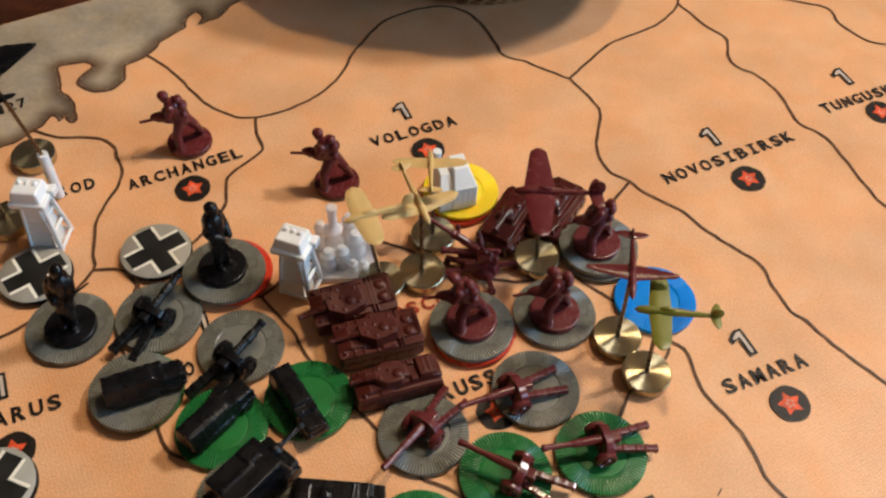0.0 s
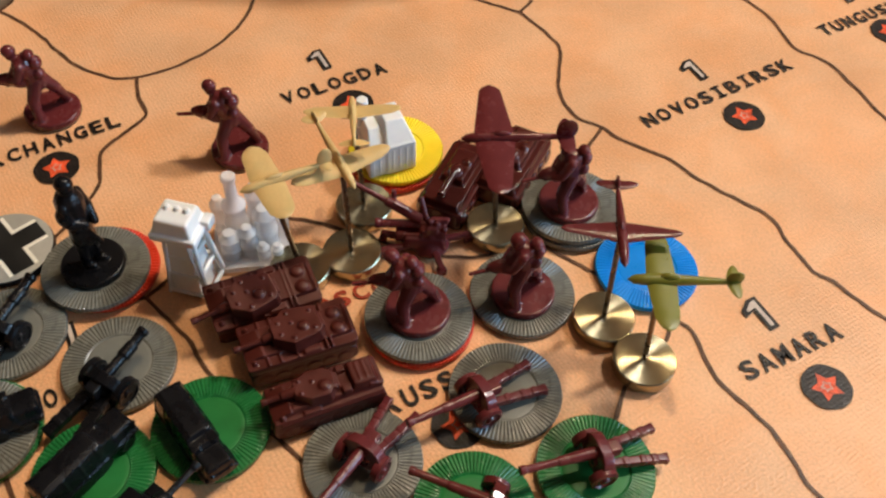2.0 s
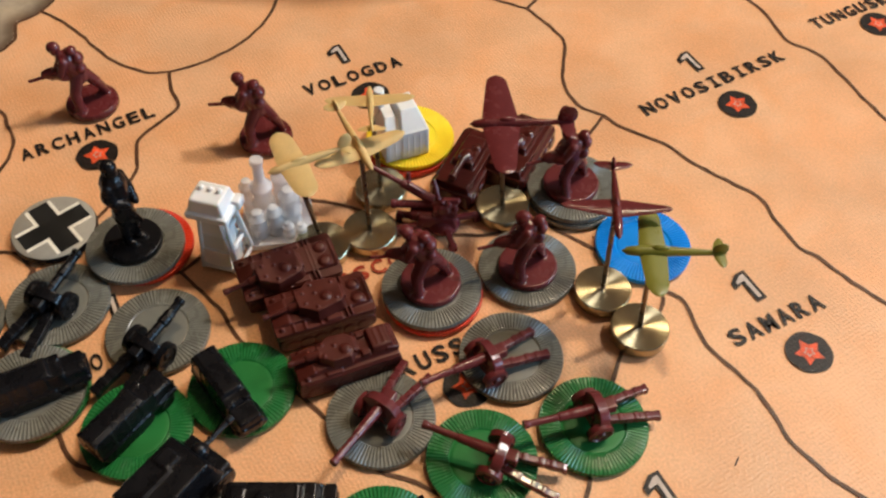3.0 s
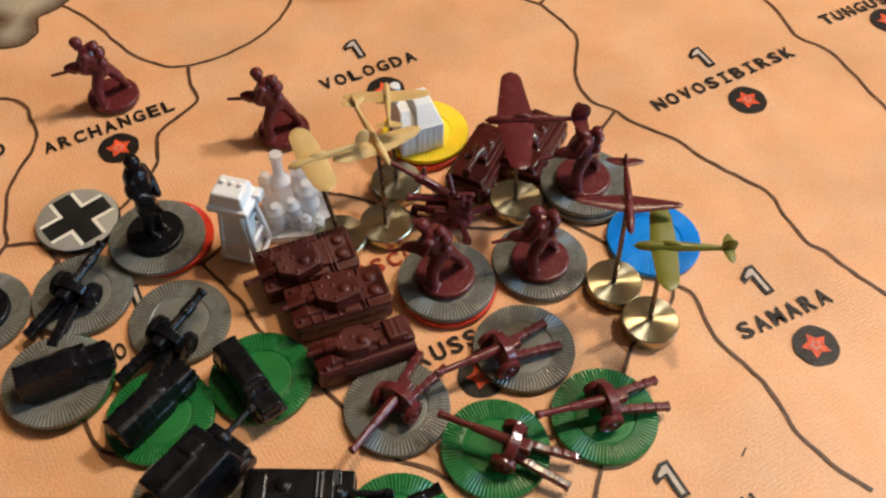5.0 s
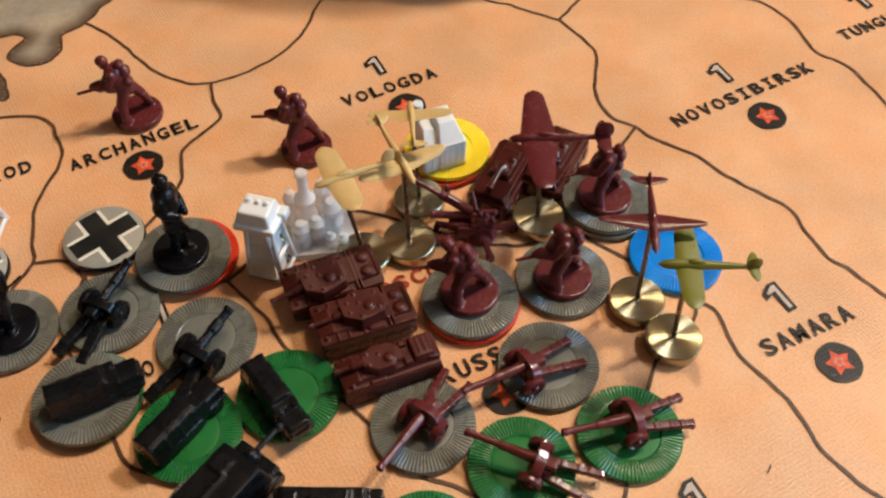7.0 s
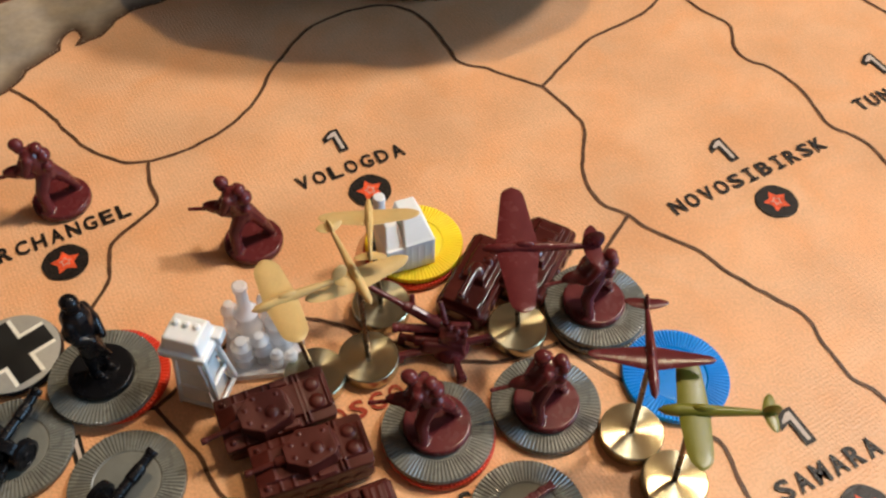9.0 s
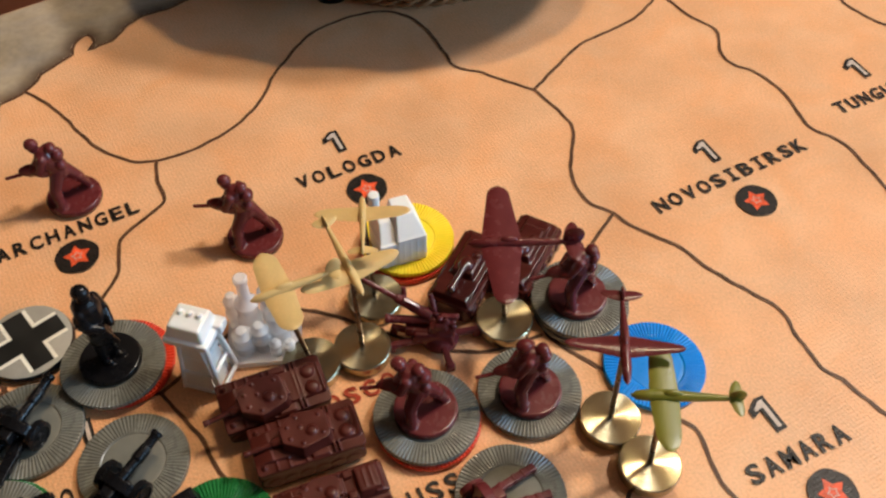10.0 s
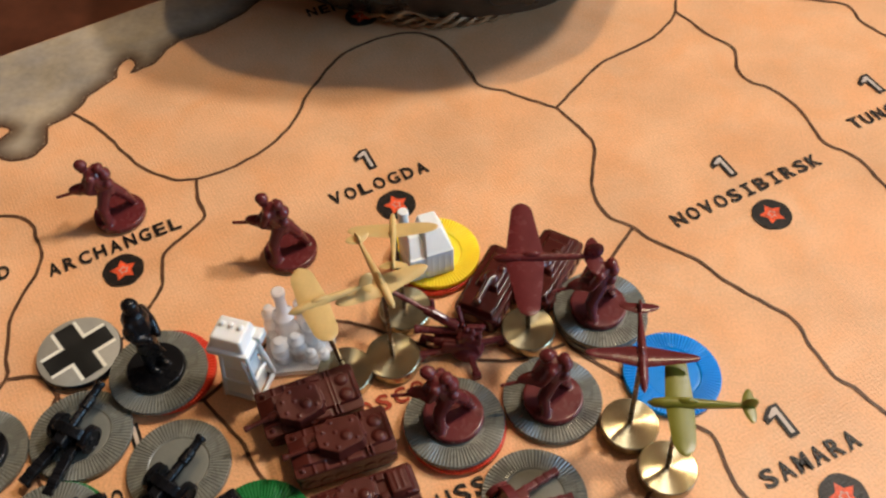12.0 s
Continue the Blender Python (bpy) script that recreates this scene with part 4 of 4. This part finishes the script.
low_tank(0.72, 15.70, 248, "glossy red-brown plastic low gun carrier")
low_tank(1.86, 16.22, 246, "glossy red-brown plastic gun carrier beneath a maroon bomber")
BLACK_HEAVY = painted(HEAVY, M_BLACK)


def tank_destroyer(x, y, z, heading):
    """A broad flat-topped casemate on tracks with a long gun over its bow."""
    t = thing("toy_tank", move(x, y, z, heading), "black plastic tank destroyer with a long gun", "toy tank", "toy tanks")
    hull = bmesh.new()
    box(hull, (0, 0, 0.34), (1.86, 0.62, 0.42), 0.03)
    slab(hull, rounded_rectangle(-0.95, 0.95, 0.96, 0.06, 0.04), 0.46, 0.58)
    box(hull, (-0.08, 0, 0.74), (1.56, 0.84, 0.36), 0.02, top=(0.93, 0.84))
    for x0 in (0.34, 0.42):
        box(hull, (x0, 0, 0.925), (0.025, 0.66, 0.03), 0.006)
    box(hull, (-0.62, 0, 0.92), (0.22, 0.50, 0.03), 0.01)
    dome(hull, -0.22, 0.05, 0.915, 0.12, 0.05)
    for s in (-1, 1):
        box(hull, (-0.05, s * 0.455, 0.60), (1.50, 0.05, 0.03), 0.008)
    part("hull", mold(hull, "hull", 0.015, 1), M_BLACK, t)
    for s in (-1, 1):
        part("track", BLACK_HEAVY[0][1], M_BLACK, t, at=move(0, s * 0.37, 0))
    gun = bmesh.new()
    ball(gun, (0.70, 0, 0.72), (0.16, 0.17, 0.14))
    rod(gun, (0.70, 0, 0.72), (1.60, 0, 0.74), 0.062, 0.05)
    rod(gun, (1.48, 0, 0.737), (1.63, 0, 0.74), 0.072)
    part("barrel", mold(gun, "barrel", 0.015, 1), M_BLACK, t)


tank_destroyer(-2.12, 7.50, G0, 3)


def assault_gun(x, y, z, heading):
    t = thing("toy_tank", move(x, y, z, heading), "black plastic boxy self-propelled gun on a chip", "toy tank", "toy tanks")
    hull = bmesh.new()
    box(hull, (0, 0, 0.35), (1.9, 0.9, 0.4), 0.03)
    box(hull, (0.0, 0, 0.78), (1.5, 1.04, 0.55), 0.03, top=(0.86, 0.82), shift=(-0.06, 0))
    box(hull, (-0.25, 0.0, 1.06), (0.8, 0.07, 0.05), 0.015)
    box(hull, (0.25, 0.18, 1.06), (0.3, 0.3, 0.06), 0.02)
    part("hull", mold(hull, "hull", 0.019, 2), M_BLACK, t)
    for s in (-1, 1):
        part("track", BLACK_HEAVY[0][1], M_BLACK, t, at=move(0, s * 0.40, 0))
    gun = bmesh.new()
    ball(gun, (0.74, 0, 0.75), 0.16)
    rod(gun, (0.7, 0, 0.75), (1.5, 0, 0.78), 0.06, 0.05)
    rod(gun, (1.4, 0, 0.776), (1.52, 0, 0.78), 0.075)
    part("barrel", mold(gun, "barrel", 0.016, 1), M_BLACK, t)


assault_gun(-3.92, 7.72, TOP1, 57)


# ---- half-tracks ----
def halftrack_meshes():
    body = bmesh.new()
    box(body, (-0.30, 0, 0.52), (1.20, 0.70, 0.52), 0.04, top=(0.97, 0.74))
    box(body, (-0.30, 0, 0.79), (1.12, 0.36, 0.04), 0.015)
    box(body, (0.38, 0, 0.48), (0.40, 0.68, 0.46), 0.04, top=(0.66, 0.80), shift=(-0.05, 0))
    box(body, (0.70, 0, 0.40), (0.52, 0.66, 0.40), 0.06, top=(0.84, 0.78))
    box(body, (0.02, 0, 0.22), (1.78, 0.56, 0.22), 0.03)
    box(body, (0.70, 0, 0.30), (0.50, 0.70, 0.10), 0.03)
    rod(body, (0.50, -0.27, 0.64), (0.50, 0.27, 0.64), 0.024, seg=8)
    for s in (-1, 1):
        box(body, (0.40, s * 0.20, 0.70), (0.22, 0.16, 0.03), 0.01)
        ball(body, (0.93, s * 0.20, 0.40), 0.055, seg=10)
        for x in (-0.86, -0.52, -0.18, 0.16):
            rod(body, (x, s * 0.345, 0.30), (x, s * 0.27, 0.76), 0.018, seg=6)
        box(body, (-0.30, s * 0.345, 0.32), (1.16, 0.05, 0.05), 0.012)
    box(body, (0.94, 0, 0.32), (0.05, 0.44, 0.18), 0.015)
    track = bmesh.new()
    slab(track, [(-0.25 + 0.58 * math.copysign(abs(math.cos(a)) ** 0.5, math.cos(a)), 0.16 + 0.16 * math.sin(a)) for a in (2 * math.pi * k / 28 for k in range(28))], -0.07, 0.07)
    bmesh.ops.transform(track, matrix=Matrix.Rotation(radians(90), 4, "X"), verts=track.verts)
    wheel = bmesh.new()
    lathe(wheel, [(0, -0.07), (0.13, -0.07), (0.17, -0.04), (0.17, 0.04), (0.13, 0.07), (0.07, 0.05), (0, 0.055)], 24)
    bmesh.ops.transform(wheel, matrix=Matrix.Rotation(radians(90), 4, "X"), verts=wheel.verts)
    return mold(body, "body", 0.017, 4), mold(track, "track", 0.017, 1), to_mesh(wheel, "wheel")


HT = halftrack_meshes()


def halftrack(x, y, z, heading, label, long=0.93):
    t = thing("toy_half_track", move(x, y, z, heading), label, "toy vehicle", "toy half-tracks")
    t.scale = (long, 0.85, 0.88)
    part("body", HT[0], M_BLACK, t)
    for s in (-1, 1):
        part("track", HT[1], M_BLACK, t, at=move(0, s * 0.27, 0))
        part("wheel", HT[2], M_BLACK, t, at=move(0.66, s * 0.29, 0.17))


halftrack(-6.74, 9.64, TOP2, 30, "black plastic half-track on a grey chip over a green one")
halftrack(-5.04, 9.16, TOP1, 58, "long black plastic half-track on a green chip", 0.97)
halftrack(-3.38, 9.72, TOP1, -49, "black plastic covered half-track on a green chip")


# ---- guns ----
def howitzer_meshes(reach=1.34, bore=0.066, tyre=0.24, beam=0.14):
    gun = bmesh.new()
    rod(gun, (-0.25, 0, 0.44), (0.45, 0, 0.50), 0.11, 0.095)
    rod(gun, (0.42, 0, 0.495), (0.68, 0, 0.52), bore * 1.35, bore * 1.25)
    rod(gun, (0.66, 0, 0.52), (reach - 0.02, 0, 0.585), bore, bore)
    rod(gun, (reach - 0.09, 0, 0.577), (reach, 0, 0.588), bore * 1.2, bore * 1.2)
    box(gun, (-0.25, 0, 0.44), (0.3, 0.24, 0.22), 0.03)
    shield = bmesh.new()
    out = [(0.37 * math.copysign(abs(math.cos(a)) ** 0.75, math.cos(a)), 0.40 + 0.25 * math.sin(a)) for a in (2 * math.pi * k / 28 for k in range(28))]
    slab(shield, out, -0.10, 0.10)
    bmesh.ops.transform(shield, matrix=Matrix.Rotation(radians(90), 4, "Z") @ Matrix.Rotation(radians(90), 4, "X"), verts=shield.verts)
    wheel = bmesh.new()
    r = tyre
    lathe(wheel, [(0, -0.08), (0.06, -0.10), (0.09, -0.06), (r * 0.7, -0.06), (r * 0.76, -0.085), (r, -0.06), (r, 0.06), (r * 0.76, 0.085), (r * 0.7, 0.06), (0.09, 0.06), (0.06, 0.10), (0, 0.08)], 28)
    bmesh.ops.transform(wheel, matrix=Matrix.Rotation(radians(90), 4, "X"), verts=wheel.verts)
    trail = bmesh.new()
    box(trail, (-0.62, 0, 0.17), (1.16, beam, 0.15), 0.02)
    for x in (-0.48, -0.78, -0.98):
        box(trail, (x, 0, 0.185), (0.09, beam + 0.012, 0.15), 0.015)
    box(trail, (-1.19, 0, 0.16), (0.08, beam + 0.02, 0.16), 0.015)
    for v in trail.verts:
        v.co.z += (v.co.x + 0.6) * 0.12
    axle = bmesh.new()
    rod(axle, (0, -0.34, tyre), (0, 0.34, tyre), 0.06)
    box(axle, (-0.08, 0, 0.30), (0.34, 0.36, 0.24), 0.04)
    return (mold(gun, "barrel", 0.014, 1), mold(shield, "shield", 0.014, 4), to_mesh(wheel, "wheel"), mold(trail, "trail", 0.012, 1), mold(axle, "axle", 0.015, 1))


GUN = howitzer_meshes()
BLACK_GUN = howitzer_meshes(1.0, 0.09, 0.28, 0.21)


def howitzer(kit, mat, x, y, z, heading, label, splay=8.0):
    t = thing("toy_howitzer", move(x, y, z, heading), label, "toy gun", "toy guns")
    barrel, shield, wheel, trail, axle = kit
    part("barrel", barrel, mat, t)
    part("shield", shield, mat, t, at=move(0.05, 0, 0, 0, 0, -14))
    part("axle", axle, mat, t)
    for s in (-1, 1):
        part("wheel", wheel, mat, t, at=move(0, s * 0.36, 0.24))
        part("trail", trail, mat, t, at=move(0, s * 0.12, 0, -s * splay))
    return t


RIDGE = RIM1 + 0.002
howitzer(GUN, M_MAROON, -0.63, 9.46, RIDGE, 240, "maroon plastic field gun on a grey chip")
howitzer(GUN, M_MAROON, 1.22, 10.62, RIDGE, 211, "maroon plastic field gun on a grey chip")
howitzer(painted((GUN, 0), M_GLOSSY)[0], M_GLOSSY, 1.43, 8.74, RIDGE, 163, "glossy maroon plastic field gun on a green chip")
howitzer(GUN, M_MAROON, 3.14, 9.66, RIDGE, 200, "maroon plastic field gun on a green chip")
howitzer(BLACK_GUN, M_BLACK, -7.16, 11.56, RIDGE, 70, "black plastic field gun on a grey chip")
howitzer(BLACK_GUN, M_BLACK, -5.02, 10.6, RIDGE, 62, "black plastic field gun hanging over a grey chip's edge")
howitzer(BLACK_GUN, M_BLACK, -0.60, 7.28, RIDGE, 28, "black plastic field gun on a green chip")


def flak(x, y, heading):
    """A low gun on splayed legs round a turntable, with a long barrel and a short thick one."""
    t = thing("toy_anti_aircraft_gun", move(x, y, G0, heading), "dark maroon plastic anti-aircraft gun on splayed legs", "toy gun", "toy guns")
    for angle, r in ((16, 0.78), (-70, 0.76), (-162, 1.02), (118, 0.72), (172, 0.98)):
        leg = bmesh.new()
        box(leg, (r / 2, 0, 0.16), (r, 0.13, 0.13), 0.025)
        box(leg, (r - 0.05, 0, 0.09), (0.14, 0.19, 0.18), 0.025)
        part("outrigger", mold(leg, "outrigger", 0.016, 1), M_MAROON, t, at=move(0, 0, 0, angle))
    mount = bmesh.new()
    lathe(mount, [(0, 0.04), (0.36, 0.04), (0.38, 0.14), (0.30, 0.26), (0.20, 0.34), (0.18, 0.5), (0, 0.5)], 24)
    box(mount, (0.05, 0.02, 0.48), (0.50, 0.36, 0.26), 0.04)
    box(mount, (-0.12, 0.0, 0.30), (0.86, 0.50, 0.26), 0.04, top=(0.85, 0.8))
    box(mount, (-0.38, 0.02, 0.34), (0.60, 0.28, 0.24), 0.04)
    box(mount, (0.16, 0.12, 0.64), (0.34, 0.10, 0.14), 0.02)
    box(mount, (0.02, -0.12, 0.62), (0.22, 0.10, 0.16), 0.02)
    for px, py, pz in ((0.26, -0.08, 0.62), (-0.10, 0.16, 0.66), (0.30, 0.18, 0.60), (0.12, -0.02, 0.68), (-0.02, 0.02, 0.70)):
        ball(mount, (px, py, pz), 0.07, seg=10)
    part("mount", mold(mount, "mount", 0.015, 1), M_MAROON, t)
    gun = bmesh.new()
    rod(gun, (-1.54, 0.50, 1.20), (-0.85, 0.30, 0.92), 0.052, 0.058)
    rod(gun, (-0.88, 0.31, 0.93), (-0.20, 0.11, 0.66), 0.095, 0.11)
    box(gun, (-0.58, 0.22, 0.88), (0.36, 0.12, 0.12), 0.02, rot=(0, 22, -16))
    rod(gun, (-0.72, 0.34, 0.85), (-0.74, 0.46, 1.08), 0.055, 0.05, 10)
    part("barrel", mold(gun, "barrel", 0.014, 1), M_MAROON, t)
    second = bmesh.new()
    rod(second, (-1.06, 0.06, 0.56), (-0.1, 0.08, 0.56), 0.085, 0.085)
    rod(second, (-1.08, 0.06, 0.56), (-1.0, 0.06, 0.56), 0.10, 0.10)
    part("recoil_tube", mold(second, "recoil_tube", 0.014, 1), M_MAROON, t)
    post = bmesh.new()
    rod(post, (-0.06, 0.10, 0.5), (-0.22, 0.40, 0.98), 0.06, 0.055, 10)
    part("sight_post", mold(post, "sight_post", 0.014, 1), M_MAROON, t)


flak(0.25, 14.22, 0)

# ---- white and clear buildings ----
def tower(x, y, turn, label):
    t = thing("toy_tower", move(x, y, G0, turn), label, "toy tower", "white towers")
    t.scale = (0.97, 1.03, 1.04)
    core = bmesh.new()
    box(core, (-0.06, -0.04, 0.72), (0.70, 0.60, 1.44), 0.0, top=(0.66, 0.70), shift=(-0.02, 0.0))
    part("body", core, M_WHITE, t)

    def side(name, at, wide, narrow, tall):
        bm = bmesh.new()
        for s in (-1, 1):
            rod(bm, (s * wide / 2, 0, 0.02), (s * narrow / 2, 0, tall), 0.05, 0.045, 8)
        for f in (0.04, 0.36, 0.66, 0.97):
            w = wide + (narrow - wide) * f
            rod(bm, (-w / 2, 0, tall * f + 0.02), (w / 2, 0, tall * f + 0.02), 0.05, 0.05, 8)
        return part(name, mold(bm, name, 0.014, 1), M_WHITE, t, at=at)

    side("front_lattice", move(0.02, -0.34, 0, 0, -5.5), 0.80, 0.52, 1.46)
    side("back_lattice", move(0.02, 0.34, 0, 0, 5.5), 0.80, 0.52, 1.46)
    side("side_lattice", move(0.42, 0, 0, 90, -11), 0.68, 0.44, 1.48)
    side("side_lattice", move(-0.38, 0, 0, 90, 5.5), 0.68, 0.44, 1.46)
    cap = bmesh.new()
    box(cap, (-0.03, 0, 1.52), (0.90, 0.74, 0.16), 0.04)
    box(cap, (-0.05, 0, 1.72), (0.78, 0.62, 0.34), 0.05, top=(0.82, 0.84))
    for px in (-0.24, -0.05, 0.14):
        rod(cap, (px, 0.06, 1.85), (px, 0.06, 1.96), 0.06, 0.05, 12)
    box(cap, (0.42, 0.20, 1.56), (0.16, 0.26, 0.22), 0.03)
    part("cap", mold(cap, "cap", 0.017, 2), M_WHITE, t, "white box top with three knobs")


tower(-4.10, 13.10, -12, "white plastic lattice tower with a boxy top")
tower(-10.50, 13.62, 2, "white plastic lattice tower beside brass stands")

house = thing("toy_factory", move(-0.80, 16.30, TOP2, 24), "white plastic factory block on a yellow chip", "toy building")
hb = bmesh.new()
box(hb, (0.20, -0.02, 0.38), (0.62, 0.92, 0.76), 0.02)
box(hb, (0.20, -0.02, 0.93), (0.62, 0.92, 0.40), 0.02, top=(0.62, 0.55), shift=(-0.03, 0.16))
box(hb, (-0.27, -0.04, 0.34), (0.42, 0.84, 0.68), 0.02)
box(hb, (-0.27, -0.04, 0.82), (0.40, 0.80, 0.36), 0.02, top=(0.6, 0.5), shift=(0.02, 0.16))
for fx in (-0.40, -0.26, -0.12, 0.02, 0.16, 0.30, 0.44):
    rod(hb, (fx, -0.47 if fx > -0.1 else -0.45, 0.02), (fx, -0.47 if fx > -0.1 else -0.45, 0.66), 0.02, 0.02, 8)
part("block", mold(hb, "block", 0.015, 2), M_WHITE, house)
ch = bmesh.new()
rod(ch, (-0.34, 0.34, 0.1), (-0.34, 0.34, 1.40), 0.13, 0.11, 18)
rod(ch, (-0.34, 0.34, 1.32), (-0.34, 0.34, 1.44), 0.125, 0.115, 18)
part("chimney", mold(ch, "chimney", 0.014, 1), M_WHITE, house)

plant = thing("toy_refinery", move(-3.20, 14.0, G0, 10), "clear plastic refinery of stubby tanks round a stack", "toy building")
pbm = bmesh.new()
slab(pbm, rounded_rectangle(-0.72, 0.72, 1.24, 0.16, 0.16), 0, 0.14)
part("plate", pbm, M_CLEAR, plant)


def vessel(r, h, neck=0.0, nr=0.0):
    """A round vessel with two raised bands and a domed top, or a shoulder with a narrow stack."""
    prof = [(0, 0.1), (r * 1.04, 0.1), (r, 0.16), (r, h * 0.42), (r * 1.14, h * 0.46), (r * 1.14, h * 0.54), (r, h * 0.58), (r, h * 0.80), (r * 1.10, h * 0.83), (r * 1.10, h * 0.89), (r * 0.94, h * 0.92)]
    if neck:
        prof += [(r * 0.66, h), (nr * 1.1, h + 0.08), (nr, neck - 0.14), (nr * 1.3, neck - 0.12), (nr * 1.3, neck - 0.03), (nr, neck), (0, neck)]
    else:
        prof += [(r * 0.80, h * 0.97), (r * 0.66, h), (r * 0.60, h + 0.05), (r * 0.5, h + 0.06), (0, h + 0.06)]
    return lathe(bmesh.new(), prof, 24)


part("chimney", vessel(0.21, 1.28, 1.92, 0.105), M_CLEAR, plant, at=move(-0.22, 0.12, 0))
for px, py, r, hgt in ((-0.36, -0.28, 0.185, 0.74), (-0.02, -0.26, 0.16, 0.84), (0.32, -0.06, 0.20, 1.12), (0.16, 0.34, 0.17, 1.30), (-0.54, 0.34, 0.15, 1.05), (0.50, -0.40, 0.11, 0.42), (0.24, -0.42, 0.11, 0.50)):
    part("storage_tank", vessel(r, hgt), M_CLEAR, plant, at=move(px, py, 0))
for px, py, sx, hgt, turn in ((-0.20, -0.34, 0.5, 0.36, 8), (0.15, -0.16, 0.5, 0.44, 24), (0.42, 0.12, 0.5, 0.5, 80)):
    part("pipe_wall", box(bmesh.new(), (0, 0, 0.1 + hgt / 2), (sx, 0.05, hgt), 0.015), M_CLEAR, plant, at=move(px, py, 0, turn))

# ---- bowl ----
bowl = thing("bowl", move(-2.2, 29.5, G0), "large dark glazed bowl in a pale wicker ring", "bowl")
pot = lathe(bmesh.new(), [(0, 0.05), (4.2, 0.05), (4.65, 0.4), (5.25, 1.5), (5.9, 2.9), (6.2, 4.5), (6.0, 4.5), (5.6, 3.0), (4.9, 1.8), (4.2, 1.0), (0, 0.8)], 120)
for v in pot.verts:
    a = math.atan2(v.co.y, v.co.x)
    # a rounded square plan with a slightly wavy rim
    swell = (abs(math.cos(a)) ** 2.7 + abs(math.sin(a)) ** 2.7) ** (-1 / 2.7) + 0.012 * math.sin(17 * a) * min(v.co.z / 4.9, 1) ** 3
    v.co.x, v.co.y = v.co.x * swell * 1.07, v.co.y * swell
part("body", pot, M_BOWL, bowl, at=move(0.60, -0.05, 0))
for k, (rad, z, ph) in enumerate(((3.85, 0.20, 0), (3.85, 0.20, 2.1), (3.85, 0.20, 4.2), (4.0, 0.50, 1.0))):
    wb = bmesh.new()
    n = 140
    rings = []
    for j in range(n):
        a = 2 * math.pi * j / n
        wob = 0.12
        c = Vector(((rad + wob * math.cos(18 * a + ph)) * math.cos(a), (rad + wob * math.cos(18 * a + ph)) * math.sin(a), z + wob * math.sin(18 * a + ph)))
        o = Vector((math.cos(a), math.sin(a), 0))
        rings.append([wb.verts.new(c + 0.065 * (o * math.cos(b) + Z * math.sin(b))) for b in (0, 1.05, 2.09, 3.14, 4.19, 5.24)])
    for a, b in zip(rings, rings[1:] + rings[:1]):
        for j in range(6):
            wb.faces.new((a[j], a[(j + 1) % 6], b[(j + 1) % 6], b[j]))
    part("wicker_strand", wb, M_WICKER, bowl, "pale woven cane", move(0.7, -0.85, 0))
